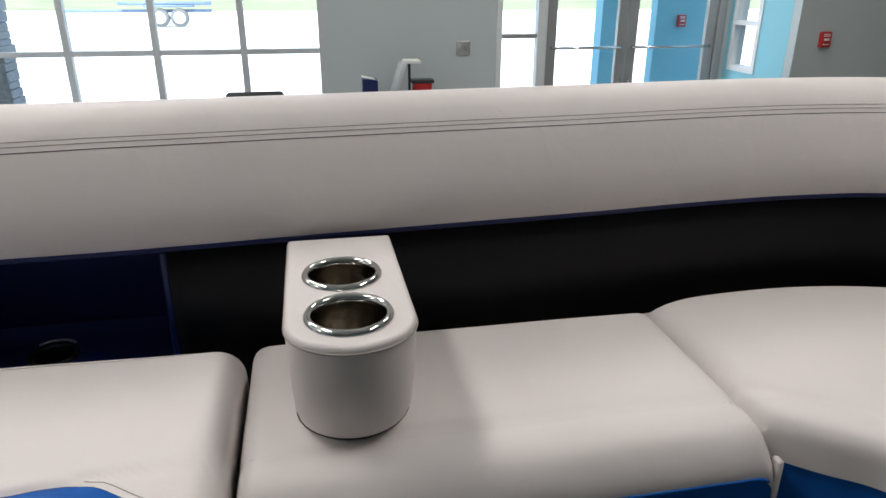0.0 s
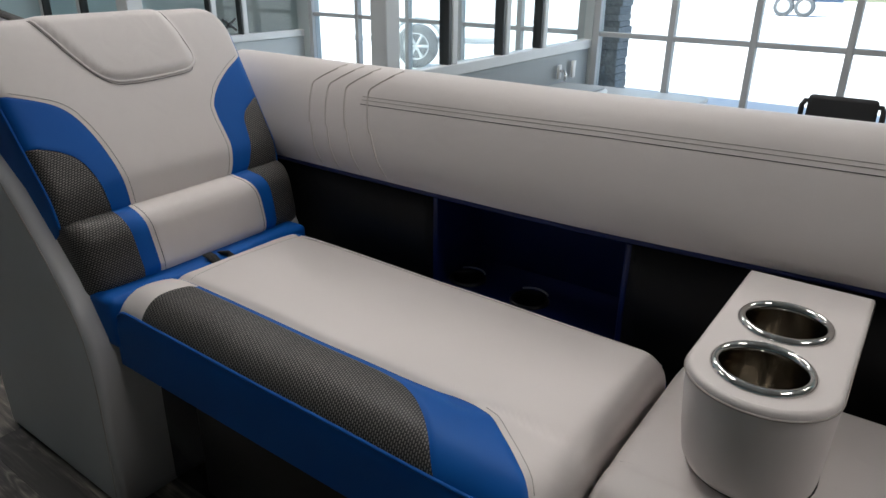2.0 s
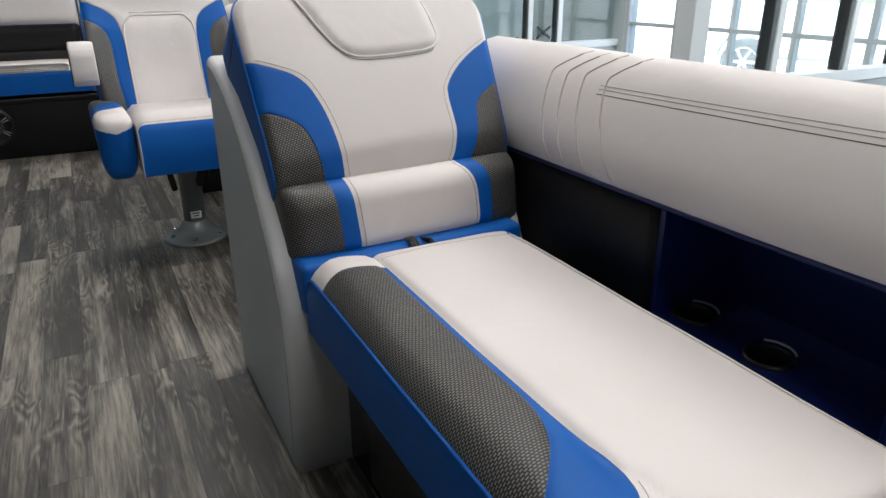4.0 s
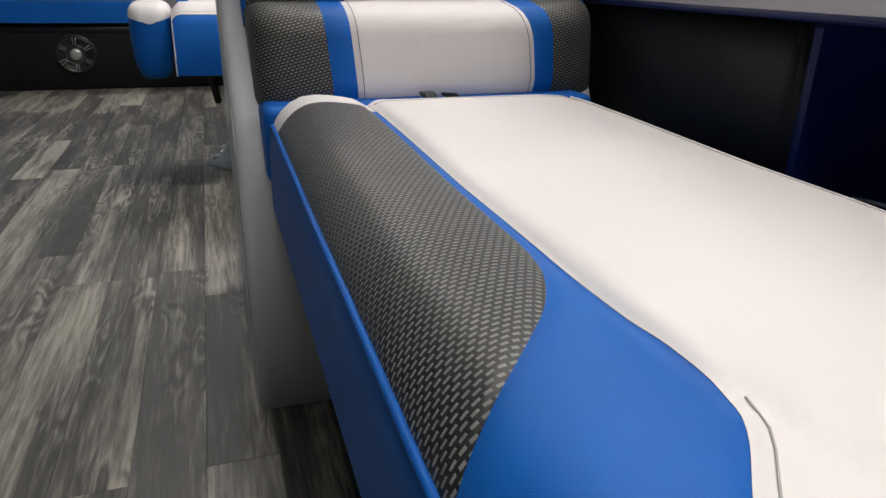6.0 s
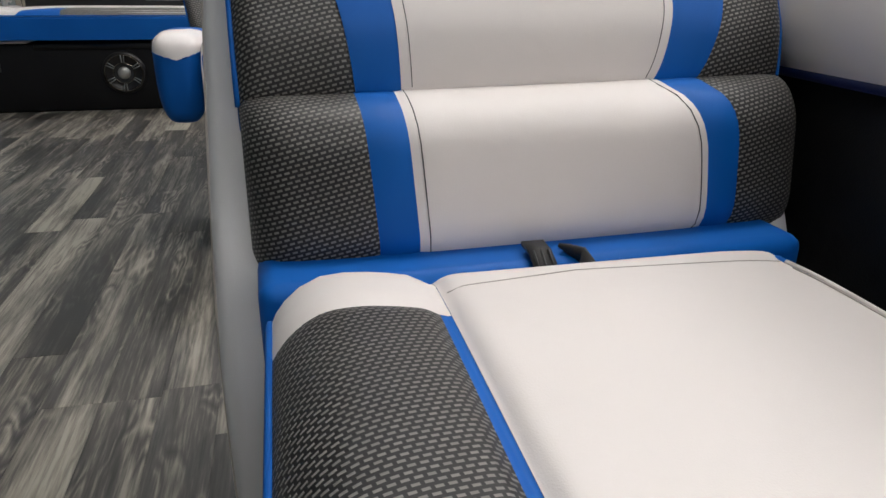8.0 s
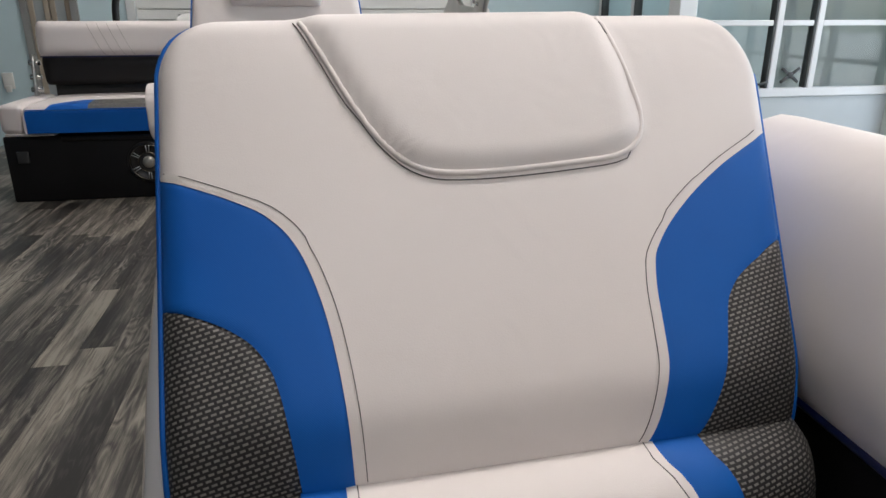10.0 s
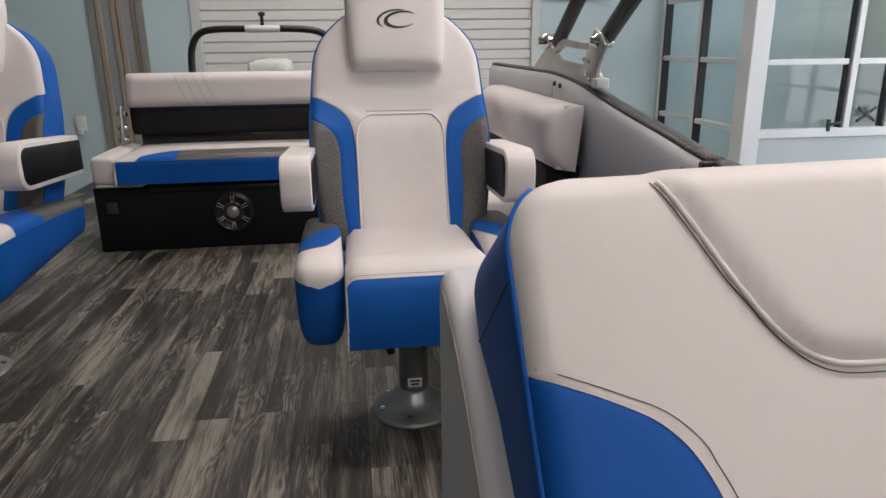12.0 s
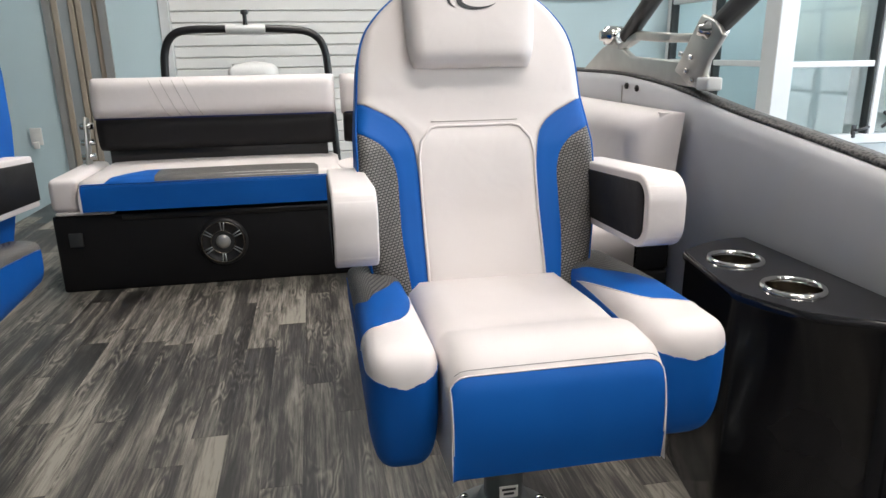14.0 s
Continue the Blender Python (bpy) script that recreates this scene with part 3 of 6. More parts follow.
def entrance():
    d = tagged(thing("door_1", "closed pair of glazed metal entrance doors with push bars", "door", (FRONT, -2.65, FLOOR)), kind="structure")
    inv = Matrix.Translation(d.location).inverted()
    x = FRONT + 0.05
    top = DOORS[3]

    def bar(name, y0, y1, z0, z1, mat, t=0.05, parent=d, x_off=0.0):
        return part(name, moved(box(x - t + x_off, x + t + x_off, y0, y1, z0, z1, 0.006, 1), inv), mat, parent, smooth=False)

    bar("door_frame", -1.56, -1.50, FLOOR, top, FRAMEW)
    bar("door_frame", -3.80, -3.72, FLOOR, top, FRAMEG)
    bar("door_frame", -3.72, -1.56, top - 0.07, top, FRAMEW)
    bar("door_post", -1.99, -1.90, FLOOR, top - 0.07, FRAMEW)
    for y0, y1, name in ((-2.795, -1.995, "door_leaf"), (-3.715, -2.805, "door_leaf")):
        st = 0.095
        leaf = part(name, moved(merged(box(x - 0.024, x + 0.024, y0, y0 + st, FLOOR + 0.01, top - 0.08), box(x - 0.024, x + 0.024, y1 - st, y1, FLOOR + 0.01, top - 0.08),
                                       box(x - 0.024, x + 0.024, y0 + st, y1 - st, FLOOR + 0.01, FLOOR + 0.26), box(x - 0.024, x + 0.024, y0 + st, y1 - st, top - 0.2, top - 0.08)), inv), FRAMEG, d, smooth=False)
        pane = part("pane", moved(box(x - 0.004, x + 0.004, y0 + st, y1 - st, FLOOR + 0.26, top - 0.2), inv), GLASS, leaf, smooth=False)
        pane.visible_shadow = False
        part("push_bar", moved(tube([(x - 0.026, y0 + 0.05, 0.495), (x - 0.075, y0 + 0.06, 0.495), (x - 0.075, y1 - 0.06, 0.495), (x - 0.026, y1 - 0.05, 0.495)], 0.013), inv), STEEL, leaf, "steel push bar")
        hub = -2.745 if y0 > -2.8 else -2.855
        part("lock", moved(moved(lathe([(0.018, 0), (0.018, 0.012), (0.012, 0.016)], 16), pose(0, 0, 0, 0, -90, 0)), inv @ pose(x - 0.025, hub, 0.17)), STEEL, leaf)
    pane = part("side_pane", moved(box(x - 0.004, x + 0.004, -1.90, -1.56, FLOOR, top - 0.07), inv), GLASS, d, smooth=False)
    pane.visible_shadow = False
    bar("side_bar", -1.90, -1.56, 0.585, 0.625, FRAMEG, 0.03)


entrance()


def return_window():
    w = tagged(thing("window_3", "narrow white-framed window in the aqua return wall", "window", (5.82, -3.9, 0.28)), kind="structure")
    inv = Matrix.Translation(w.location).inverted()
    part("window_frame", moved(merged(box(5.70, 5.75, -3.95, -3.83, 0.28, 2.4), box(6.08, 6.13, -3.95, -3.83, 0.28, 2.4), box(5.75, 6.08, -3.95, -3.83, 0.28, 0.33), box(5.75, 6.08, -3.95, -3.83, 0.70, 0.74)), inv), FRAMEW, w, smooth=False)
    p = part("pane", moved(box(5.75, 6.08, -3.90, -3.892, 0.33, 2.4), inv), GLASS, w, smooth=False)
    p.visible_shadow = False


return_window()


def sectional_door():
    d = tagged(thing("door_2", "closed white sectional garage door with level ribs", "garage door", ((GAR[0] + GAR[1]) / 2, BACK, FLOOR)), kind="structure")
    inv = Matrix.Translation(d.location).inverted()
    z = FLOOR
    n = 0
    while z < 3.05:
        part("slat", moved(box(GAR[0] + 0.04, GAR[1] - 0.04, BACK + 0.03, BACK + 0.07, z + 0.004, z + 0.101, 0.006, 1), inv), SLATW, d, smooth=False)
        z += 0.105
        n += 1
    part("jamb", moved(box(GAR[0] - 0.05, GAR[0] + 0.04, BACK - 0.02, BACK + 0.09, FLOOR, 3.1, 0.005, 1), inv), FRAMEW, d, smooth=False)
    part("jamb", moved(box(GAR[1] - 0.04, GAR[1] + 0.05, BACK - 0.02, BACK + 0.09, FLOOR, 3.1, 0.005, 1), inv), FRAMEW, d, smooth=False)
    part("backing", moved(box(GAR[0] - 0.05, GAR[1] + 0.05, BACK + 0.1, BACK + 0.16, FLOOR, 3.1), inv), SLATW, d, smooth=False)


sectional_door()


def side_door():
    d = tagged(thing("door_3", "closed pair of tan doors with narrow glass beside the garage door", "door", (-1.925, BACK, FLOOR)), kind="structure")
    inv = Matrix.Translation(d.location).inverted()
    y0, y1 = BACK - 0.03, BACK + 0.06
    part("door_frame", moved(merged(box(-2.19, -2.13, y0, y1, FLOOR, 1.7), box(-1.73, -1.66, y0, y1, FLOOR, 1.7), box(-2.13, -1.73, y0, y1, 1.63, 1.7)), inv), FRAMEG, d, smooth=False)
    for a, b in ((-2.125, -1.935), (-1.925, -1.735)):
        leaf = part("door_leaf", moved(merged(box(a, a + 0.05, BACK, BACK + 0.045, FLOOR, 1.62, 0.006, 1), box(b - 0.05, b, BACK, BACK + 0.045, FLOOR, 1.62, 0.006, 1), box(a + 0.05, b - 0.05, BACK, BACK + 0.045, FLOOR, -0.25, 0.006, 1)), inv), TAN, d, smooth=False)
        part("pane", moved(box(a + 0.05, b - 0.05, BACK + 0.018, BACK + 0.026, -0.25, 1.62), inv), PANELG, leaf, "grey glass", smooth=False)
    part("backing", moved(box(-2.19, -1.66, BACK + 0.1, BACK + 0.16, FLOOR, 1.7), inv), PANELG, d, smooth=False)


side_door()


# glazed office partitions
def partition(name, at, runs, label):
    """A framed partition: runs of bars (x0, x1, y0, y1, z0, z1, material, part name)."""
    p = tagged(thing(name, label, "partition", at), kind="structure")
    inv = Matrix.Translation(at).inverted()
    for x0, x1, y0, y1, z0, z1, mat, nm in runs:
        bev = 0.006 if mat is not GLASS else 0
        o = part(nm, moved(box(x0, x1, y0, y1, z0, z1, bev, 1), inv), mat, p, smooth=False)
        if mat is GLASS:
            o.visible_shadow = False
    return p


def glazed_run(along, fixed, a0, a1, posts, sill, bars, top=2.6, base_mat=None, seal=0.018):
    """Parts of one straight glazed run along x or y at a fixed other coordinate."""
    out = []

    def add(lo, hi, z0, z1, t, mat, nm, off=0.0):
        if along == "x":
            out.append((lo, hi, fixed - t + off, fixed + t + off, z0, z1, mat, nm))
        else:
            out.append((fixed - t + off, fixed + t + off, lo, hi, z0, z1, mat, nm))

    add(a0, a1, FLOOR, sill - 0.08, 0.03, base_mat or PANELG, "lower_panel")
    add(a0, a1, sill - 0.08, sill, 0.05, FRAMEW, "sill_rail")
    add(a0, a1, top, top + 0.08, 0.05, FRAMEW, "head_rail")
    edges = [a0, *posts, a1]
    for q in posts:
        add(q - 0.032, q + 0.032, sill, top, 0.045, FRAMEW, "post")
        add(q - 0.032 - seal, q - 0.032, sill, top, 0.042, GASKET, "gasket")
    for z in bars:
        for lo, hi in zip(edges, edges[1:]):
            add(lo + 0.032, hi - 0.032 - seal, z - 0.025, z + 0.025, 0.04, FRAMEW, "bar")
    for lo, hi in zip(edges, edges[1:]):
        add(lo + 0.032, hi - 0.032 - seal, sill, top, 0.004, GLASS, "pane")
    return out


partition("partition_1", (4.7, 2.95, FLOOR), glazed_run("x", 2.95, 3.33, FRONT, [3.955, 4.67, 5.28], 0.45, [], seal=0.046) + [(3.20, 3.33, 2.885, 3.015, FLOOR, CEIL, FRAMEW, "corner_post"), (3.33, 3.92, 2.91, 2.99, 0.915, 0.965, FRAMEW, "bar")],
          "white-framed glazed office partition above a grey lower panel")
partition("partition_2", (4.9, 6.88, FLOOR), glazed_run("x", 6.88, 4.0, FRONT, [4.88, 5.30], 0.31, [0.90, 1.50], base_mat=PANELP, seal=0.03) + glazed_run("y", 3.9, 6.98, BACK, [7.79, 8.62], -0.30, [0.305, 0.91, 1.50], base_mat=PANELP, seal=0.03) + [(3.83, 4.0, 6.78, 6.98, FLOOR, CEIL, FRAMEW, "corner_post")],
          "white-framed glazed office corner with grey lower panels")



def office_hardware():
    """Black fittings on the glazed office run."""
    h = thing("lever_handle", "black lever handle on the glazed office partition", "handle", (4.70, 6.838, 0.33))
    part("plate", box(-0.02, 0.02, -0.012, 0.008, -0.05, 0.06, 0.004, 1), GASKET, h)
    part("lever", tube([(0.0, -0.012, 0.02), (0.0, -0.04, 0.02), (0.05, -0.045, 0.03), (0.11, -0.045, 0.045)], 0.012, 8), GASKET, h)
    b = thing("cross_bracket", "black four-armed bracket on the glazed office partition", "bracket", (5.06, 6.838, 0.43))
    part("hub", moved(lathe([(0.03, 0.0), (0.03, 0.02), (0.018, 0.028)], 18), pose(0, 0, 0, 90, 0, 0)), GASKET, b)
    for g in (35, 145, 215, 325):
        part("arm", moved(box(0.02, 0.115, -0.018, -0.002, -0.014, 0.014, 0.004, 1), pose(0, 0, 0, 0, g, 0)), GASKET, b)


office_hardware()

# wall fittings
outlet = thing("wall_outlet", "small steel switch plate on the grey wall", "switch plate", (FRONT, -1.19, 0.51))
part("plate", box(-0.012, 0.0, -0.062, 0.062, -0.06, 0.06, 0.004, 2), ALU, outlet)
for _dy in (-0.028, 0.028):
    part("socket", moved(box(-0.016, -0.012, -0.016, 0.016, -0.026, 0.026, 0.002, 1), pose(0, _dy, 0)), FRAMEG, outlet)


def pull_station(at, turn, s):
    p = thing("fire_alarm_pull", "red fire alarm pull station on the painted wall", "fire alarm", at, "red alarm boxes")
    p.rotation_euler = (0, 0, radians(turn))
    part("body", box(-0.035, 0, -0.06 * s, 0.06 * s, -0.075 * s, 0.075 * s, 0.008, 2), RED, p)
    part("handle", box(-0.046, -0.036, -0.03 * s, 0.03 * s, -0.01 * s, 0.012 * s, 0.003, 1), PAPER, p)
    for k in (-0.045, 0.035, 0.05):
        part("bar_mark", box(-0.038, -0.0352, -0.035 * s, 0.035 * s, k * s - 0.004, k * s + 0.004), PAPER, p, smooth=False)


pull_station((5.198, -4.10, 0.627), 0, 0.85)
pull_station((7.578, -4.10, 0.655), 0, 0.9)

socket = thing("wall_socket", "white double socket box on the pale blue wall", "socket", (-2.43, BACK, 0.34))
part("plate", box(-0.05, 0.05, -0.03, 0.0, -0.08, 0.08, 0.006, 2), PAPER, socket)
part("plug", box(-0.025, 0.025, -0.06, -0.03, -0.11, -0.045, 0.006, 2), PAPER, socket)
board = thing("wall_sign", "blank white board on the pale blue wall", "sign board", (2.85, BACK, 1.53))
part("board", box(-0.38, 0.38, -0.03, 0.0, 0.0, 0.5, 0.004, 1), PAPER, board, smooth=False)

for _x, _y in LAMP_SPOTS:
    _l = thing("ceiling_light", "white ceiling light panel, switched on", "ceiling light", (_x, _y, CEIL), "ceiling light panels")
    part("frame", merged(box(-0.79, 0.79, -0.34, -0.30, -0.08, 0), box(-0.79, 0.79, 0.30, 0.34, -0.08, 0), box(-0.79, -0.75, -0.30, 0.30, -0.08, 0), box(0.75, 0.79, -0.30, 0.30, -0.08, 0)), FRAMEW, _l, smooth=False)
    part("diffuser", box(-0.75, 0.75, -0.30, 0.30, -0.05, -0.03), LAMPGLOW, _l, smooth=False)

# ---- outside ----
setting("ground", merged(box(-400, 44, -500, 500, FLOOR - 0.6, FLOOR - 0.25), prism([(44, FLOOR - 0.6), (900, FLOOR - 0.6), (900, 0.0), (46, -0.55), (44, -0.575)], "y", -500, 500)), GRASS, "open lawn beyond the yard to the horizon", "ground")
setting("pavement", box(FRONT + 0.2, 18.0, -120, 120, FLOOR - 0.25, FLOOR - 0.03), PAVE, "pale sunlit concrete yard outside the showroom", "pavement")
setting("road", prism([(18.0, FLOOR - 0.25), (60, FLOOR - 0.25), (44, -0.62), (30, -0.68), (18.0, FLOOR - 0.05)], "y", -120, 120), PAVE, "pale sunlit road beyond the yard", "road")
setting("entrance_wall", box(7.6, 7.75, -4.5, -3.80, FLOOR - 0.03, 3.2), AQUA, "aqua wall of the entrance porch outside the doors", "wall")
setting("entrance_pier", box(7.6, 7.8, -3.36, -3.13, FLOOR - 0.03, 3.2), AQUA, "aqua pier of the entrance porch", "pier")


def stone_pier():
    p = thing("stone_pier", "stacked ledge-stone pier outside the window", "pier", (FRONT + 0.55, 2.93, FLOOR - 0.03))
    rng = random.Random(4)
    z = 0.0
    part("core", box(-0.13, 0.13, -0.11, 0.11, 0, 3.4), STONE, p, smooth=False)
    bases = [mesh_of(box(-0.5, 0.5, -0.5, 0.5, -0.5, 0.5, 0.05, 1), "stone", STONE, False) for _ in range(1)]
    while z < 2.2:
        h = rng.uniform(0.05, 0.1)
        for sx in (0, 1):
            o = new("stone", bases[0])
            o.parent = p
            w = rng.uniform(0.3, 0.4)
            o.location = (rng.uniform(-0.012, 0.012), (-0.065 if sx else 0.065) + rng.uniform(-0.012, 0.012), z + h / 2)
            o.scale = (w * 0.85, 0.14, h * 0.94)
        z += h


stone_pier()


def trailer():
    t = thing("boat_trailer", "dark blue two-axle boat trailer parked on the road", "trailer", (30.0, 5.44, -0.68))
    for y in (-0.37, 0.37):
        w = part("wheel", moved(lathe([(0.14, -0.1), (0.33, -0.12), (0.36, -0.08), (0.36, 0.08), (0.33, 0.12), (0.14, 0.1)], 28), pose(0, y, 0.36, 0, 90, 0)), TYRE, t)
        part("rim", moved(lathe([(0.23, -0.12), (0.22, -0.135), (0.05, -0.11), (0.01, -0.11)], 20), pose(0, y, 0.36, 0, 90, 0)), SILVERP, w)
    part("fender", box(-0.16, 0.16, -0.95, 0.95, 0.76, 0.84, 0.03, 2), TRAILB, t)
    part("rail", box(0.1, 0.24, -1.6, 4.2, 0.55, 0.67, 0.01, 1), TRAILB, t)
    part("bunk", box(-0.1, 0.4, -1.6, 1.9, 0.84, 0.96, 0.02, 1), TRAILB, t)
    part("tongue", box(0.05, 0.17, 4.2, 6.0, 0.55, 0.63, 0.01, 1), SILVERP, t)


trailer()


def yard_trailer():
    """A small trailer close outside the office window, side on."""
    t = thing("utility_trailer", "silver utility trailer with one spoked wheel parked in the yard", "trailer", (9.5, 7.6, FLOOR - 0.03))
    turn = pose(0, 0, 0.36, 0, 90, 25)
    w = part("wheel", moved(lathe([(0.2, -0.1), (0.33, -0.11), (0.36, -0.07), (0.36, 0.07), (0.33, 0.11), (0.2, 0.1)], 32), turn), TYRE, t)
    rim = part("rim", moved(lathe([(0.225, -0.10), (0.21, -0.115), (0.20, -0.09), (0.20, 0.06)], 28, False), turn), SILVERP, w)
    for k in range(6):
        a = k * math.pi / 3
        part("spoke", moved(box(-0.022, 0.022, 0.0, 0.205, -0.11, -0.08, 0.006, 1), turn @ pose(0, 0, 0, 0, 0, math.degrees(a))), SILVERP, w)
    arch = [(0.0, 0.44 * math.cos(k * math.pi / 12), 0.40 + 0.42 * math.sin(k * math.pi / 12)) for k in range(13)]
    part("fender", moved(tube(arch, 0.035, 8), pose(0, 0, 0, 0, 0, 25)), SILVERP, t)
    part("frame_rail", moved(box(0.15, 0.25, -1.3, 1.2, 0.40, 0.50, 0.01, 1), pose(0, 0, 0, 0, 0, 25)), SILVERP, t)
    part("jack", moved(merged(box(-0.04, 0.04, -0.72, -0.62, 0.0, 0.62, 0.01, 1), box(-0.06, 0.06, -0.76, -0.58, 0.0, 0.04, 0.01, 1)), pose(0, 0, 0, 0, 0, 25)), TYRE, t)


yard_trailer()


# ---- the boat: deck and sides ----
deck = setting("deck", box(-1.86, 1.42, -1.72, 7.35, -0.05, -0.006), PLASTIC, "boat deck laid with weathered grey wood-look planks", "deck")
for _x in (-1.3, 0.85):
    _p = thing("pontoon", "silver aluminium pontoon under the boat deck", "pontoon", (_x, 0, FLOOR), "pontoons")
    part("hull_tube", moved(lathe([(0.02, -1.6), (0.16, -1.4), (0.25, -1.0), (0.25, 7.1), (0.24, 7.12)], 24), pose(0, 0, 0.25, -90, 0, 0)), ALU, _p)

# plan line of the side cushions' lower front edge, from the chaise forward and round the bow
SIDE = smooth_path([(1.070, 1.70), (1.065, 1.50), (1.058, 1.0), (1.060, 0.60), (1.082, 0.25), (1.098, 0.0), (1.115, -0.3), (1.137, -0.58), (1.142, -0.80), (1.118, -1.0), (1.03, -1.2), (0.84, -1.36), (0.5, -1.42), (0.0, -1.43), (-0.9, -1.43)], 10)
OUTER = [(p[0], p[1]) for p in SIDE]


def side_at(y):
    """The plan x of the side line at a given y, aft of the bow curve."""
    pts = [p for p in OUTER if p[1] > -0.95]
    return float(np.interp(y, [p[1] for p in pts[::-1]], [p[0] for p in pts[::-1]]))


BACK_PROFILE = [(0.0, 0.652), (-0.006, 0.672), (-0.008, 0.70), (0.002, 0.735), (0.016, 0.77), (0.033, 0.805), (0.050, 0.832), (0.070, 0.856), (0.096, 0.874), (0.128, 0.882), (0.160, 0.877), (0.183, 0.860), (0.195, 0.83), (0.198, 0.78), (0.198, 0.66), (0.18, 0.645), (0.03, 0.642)]


def on_back(i, z):
    """A point on the front of the long side cushion at path place i (fractional) and height z."""
    k = max(0, min(len(OUTER) - 2, int(i)))
    f = i - k
    a, b = Vector((*OUTER[k], 0)), Vector((*OUTER[k + 1], 0))
    d = (b - a).normalized()
    o = Vector((-d.y, d.x, 0))
    prof = [p for p in BACK_PROFILE[:10]]
    off = float(np.interp(z, [p[1] for p in prof], [p[0] for p in prof]))
    return a.lerp(b, f) + o * off + Vector((0, 0, z))


def path_i(y):
    for k in range(len(OUTER) - 1):
        if OUTER[k][1] >= y > OUTER[k + 1][1]:
            return k + (OUTER[k][1] - y) / (OUTER[k][1] - OUTER[k + 1][1])
    return 0.0


def flip(profile):
    return [(-a, z) for a, z in profile]


def side_back():
    c = thing("side_backrest_cushion", "long pale vinyl backrest cushion along the boat's side", "cushion", (1.1, 0.2, 0.64))
    inv = Matrix.Translation(c.location).inverted()
    part("cover", moved(sweep(OUTER, flip(BACK_PROFILE)), inv), WHITE, c)
    n = len(OUTER)
    a, b = int(path_i(1.16)) + 1, n - 1
    for z in (0.817, 0.826, 0.833):
        up = lambda y: z + 0.010 * max(0.0, min(1.0, (1.16 - y) / 0.6)) - 0.008
        pts = [on_back(path_i(1.16), up(1.16))] + [on_back(i, up(OUTER[i][1])) for i in range(a, b)]
        part("stitch_line", moved(tube(pts, 0.0009, 5), inv), STITCH if z != 0.817 else DKSTITCH, c)
    # four slanting pleats beside the chaise
    for top_y, low_y in ((1.345, 1.255), (1.29, 1.20), (1.235, 1.13), (1.165, 1.05)):
        pts = []
        for k in range(31):
            f = k / 30
            z = 0.879 - 0.218 * f
            bow = 0.012 * math.sin(f * math.pi)
            y = top_y + (low_y - top_y) * f + (bow if f < 0.6 else bow * 0.6) - (0.07 * max(0, 0.18 - f) / 0.18)
            pts.append(on_back(path_i(y), z) + Vector((-0.0004, 0, 0.0003)))
        part("pleat_seam", moved(tube(pts, 0.0019, 5), inv), PALETH, c)
    part("piping", moved(tube([on_back(i, 0.652) + Vector((0.003, 0, -0.004)) for i in range(n)], 0.0058, 6), inv), NAVY, c, "dark blue piping")


side_back()


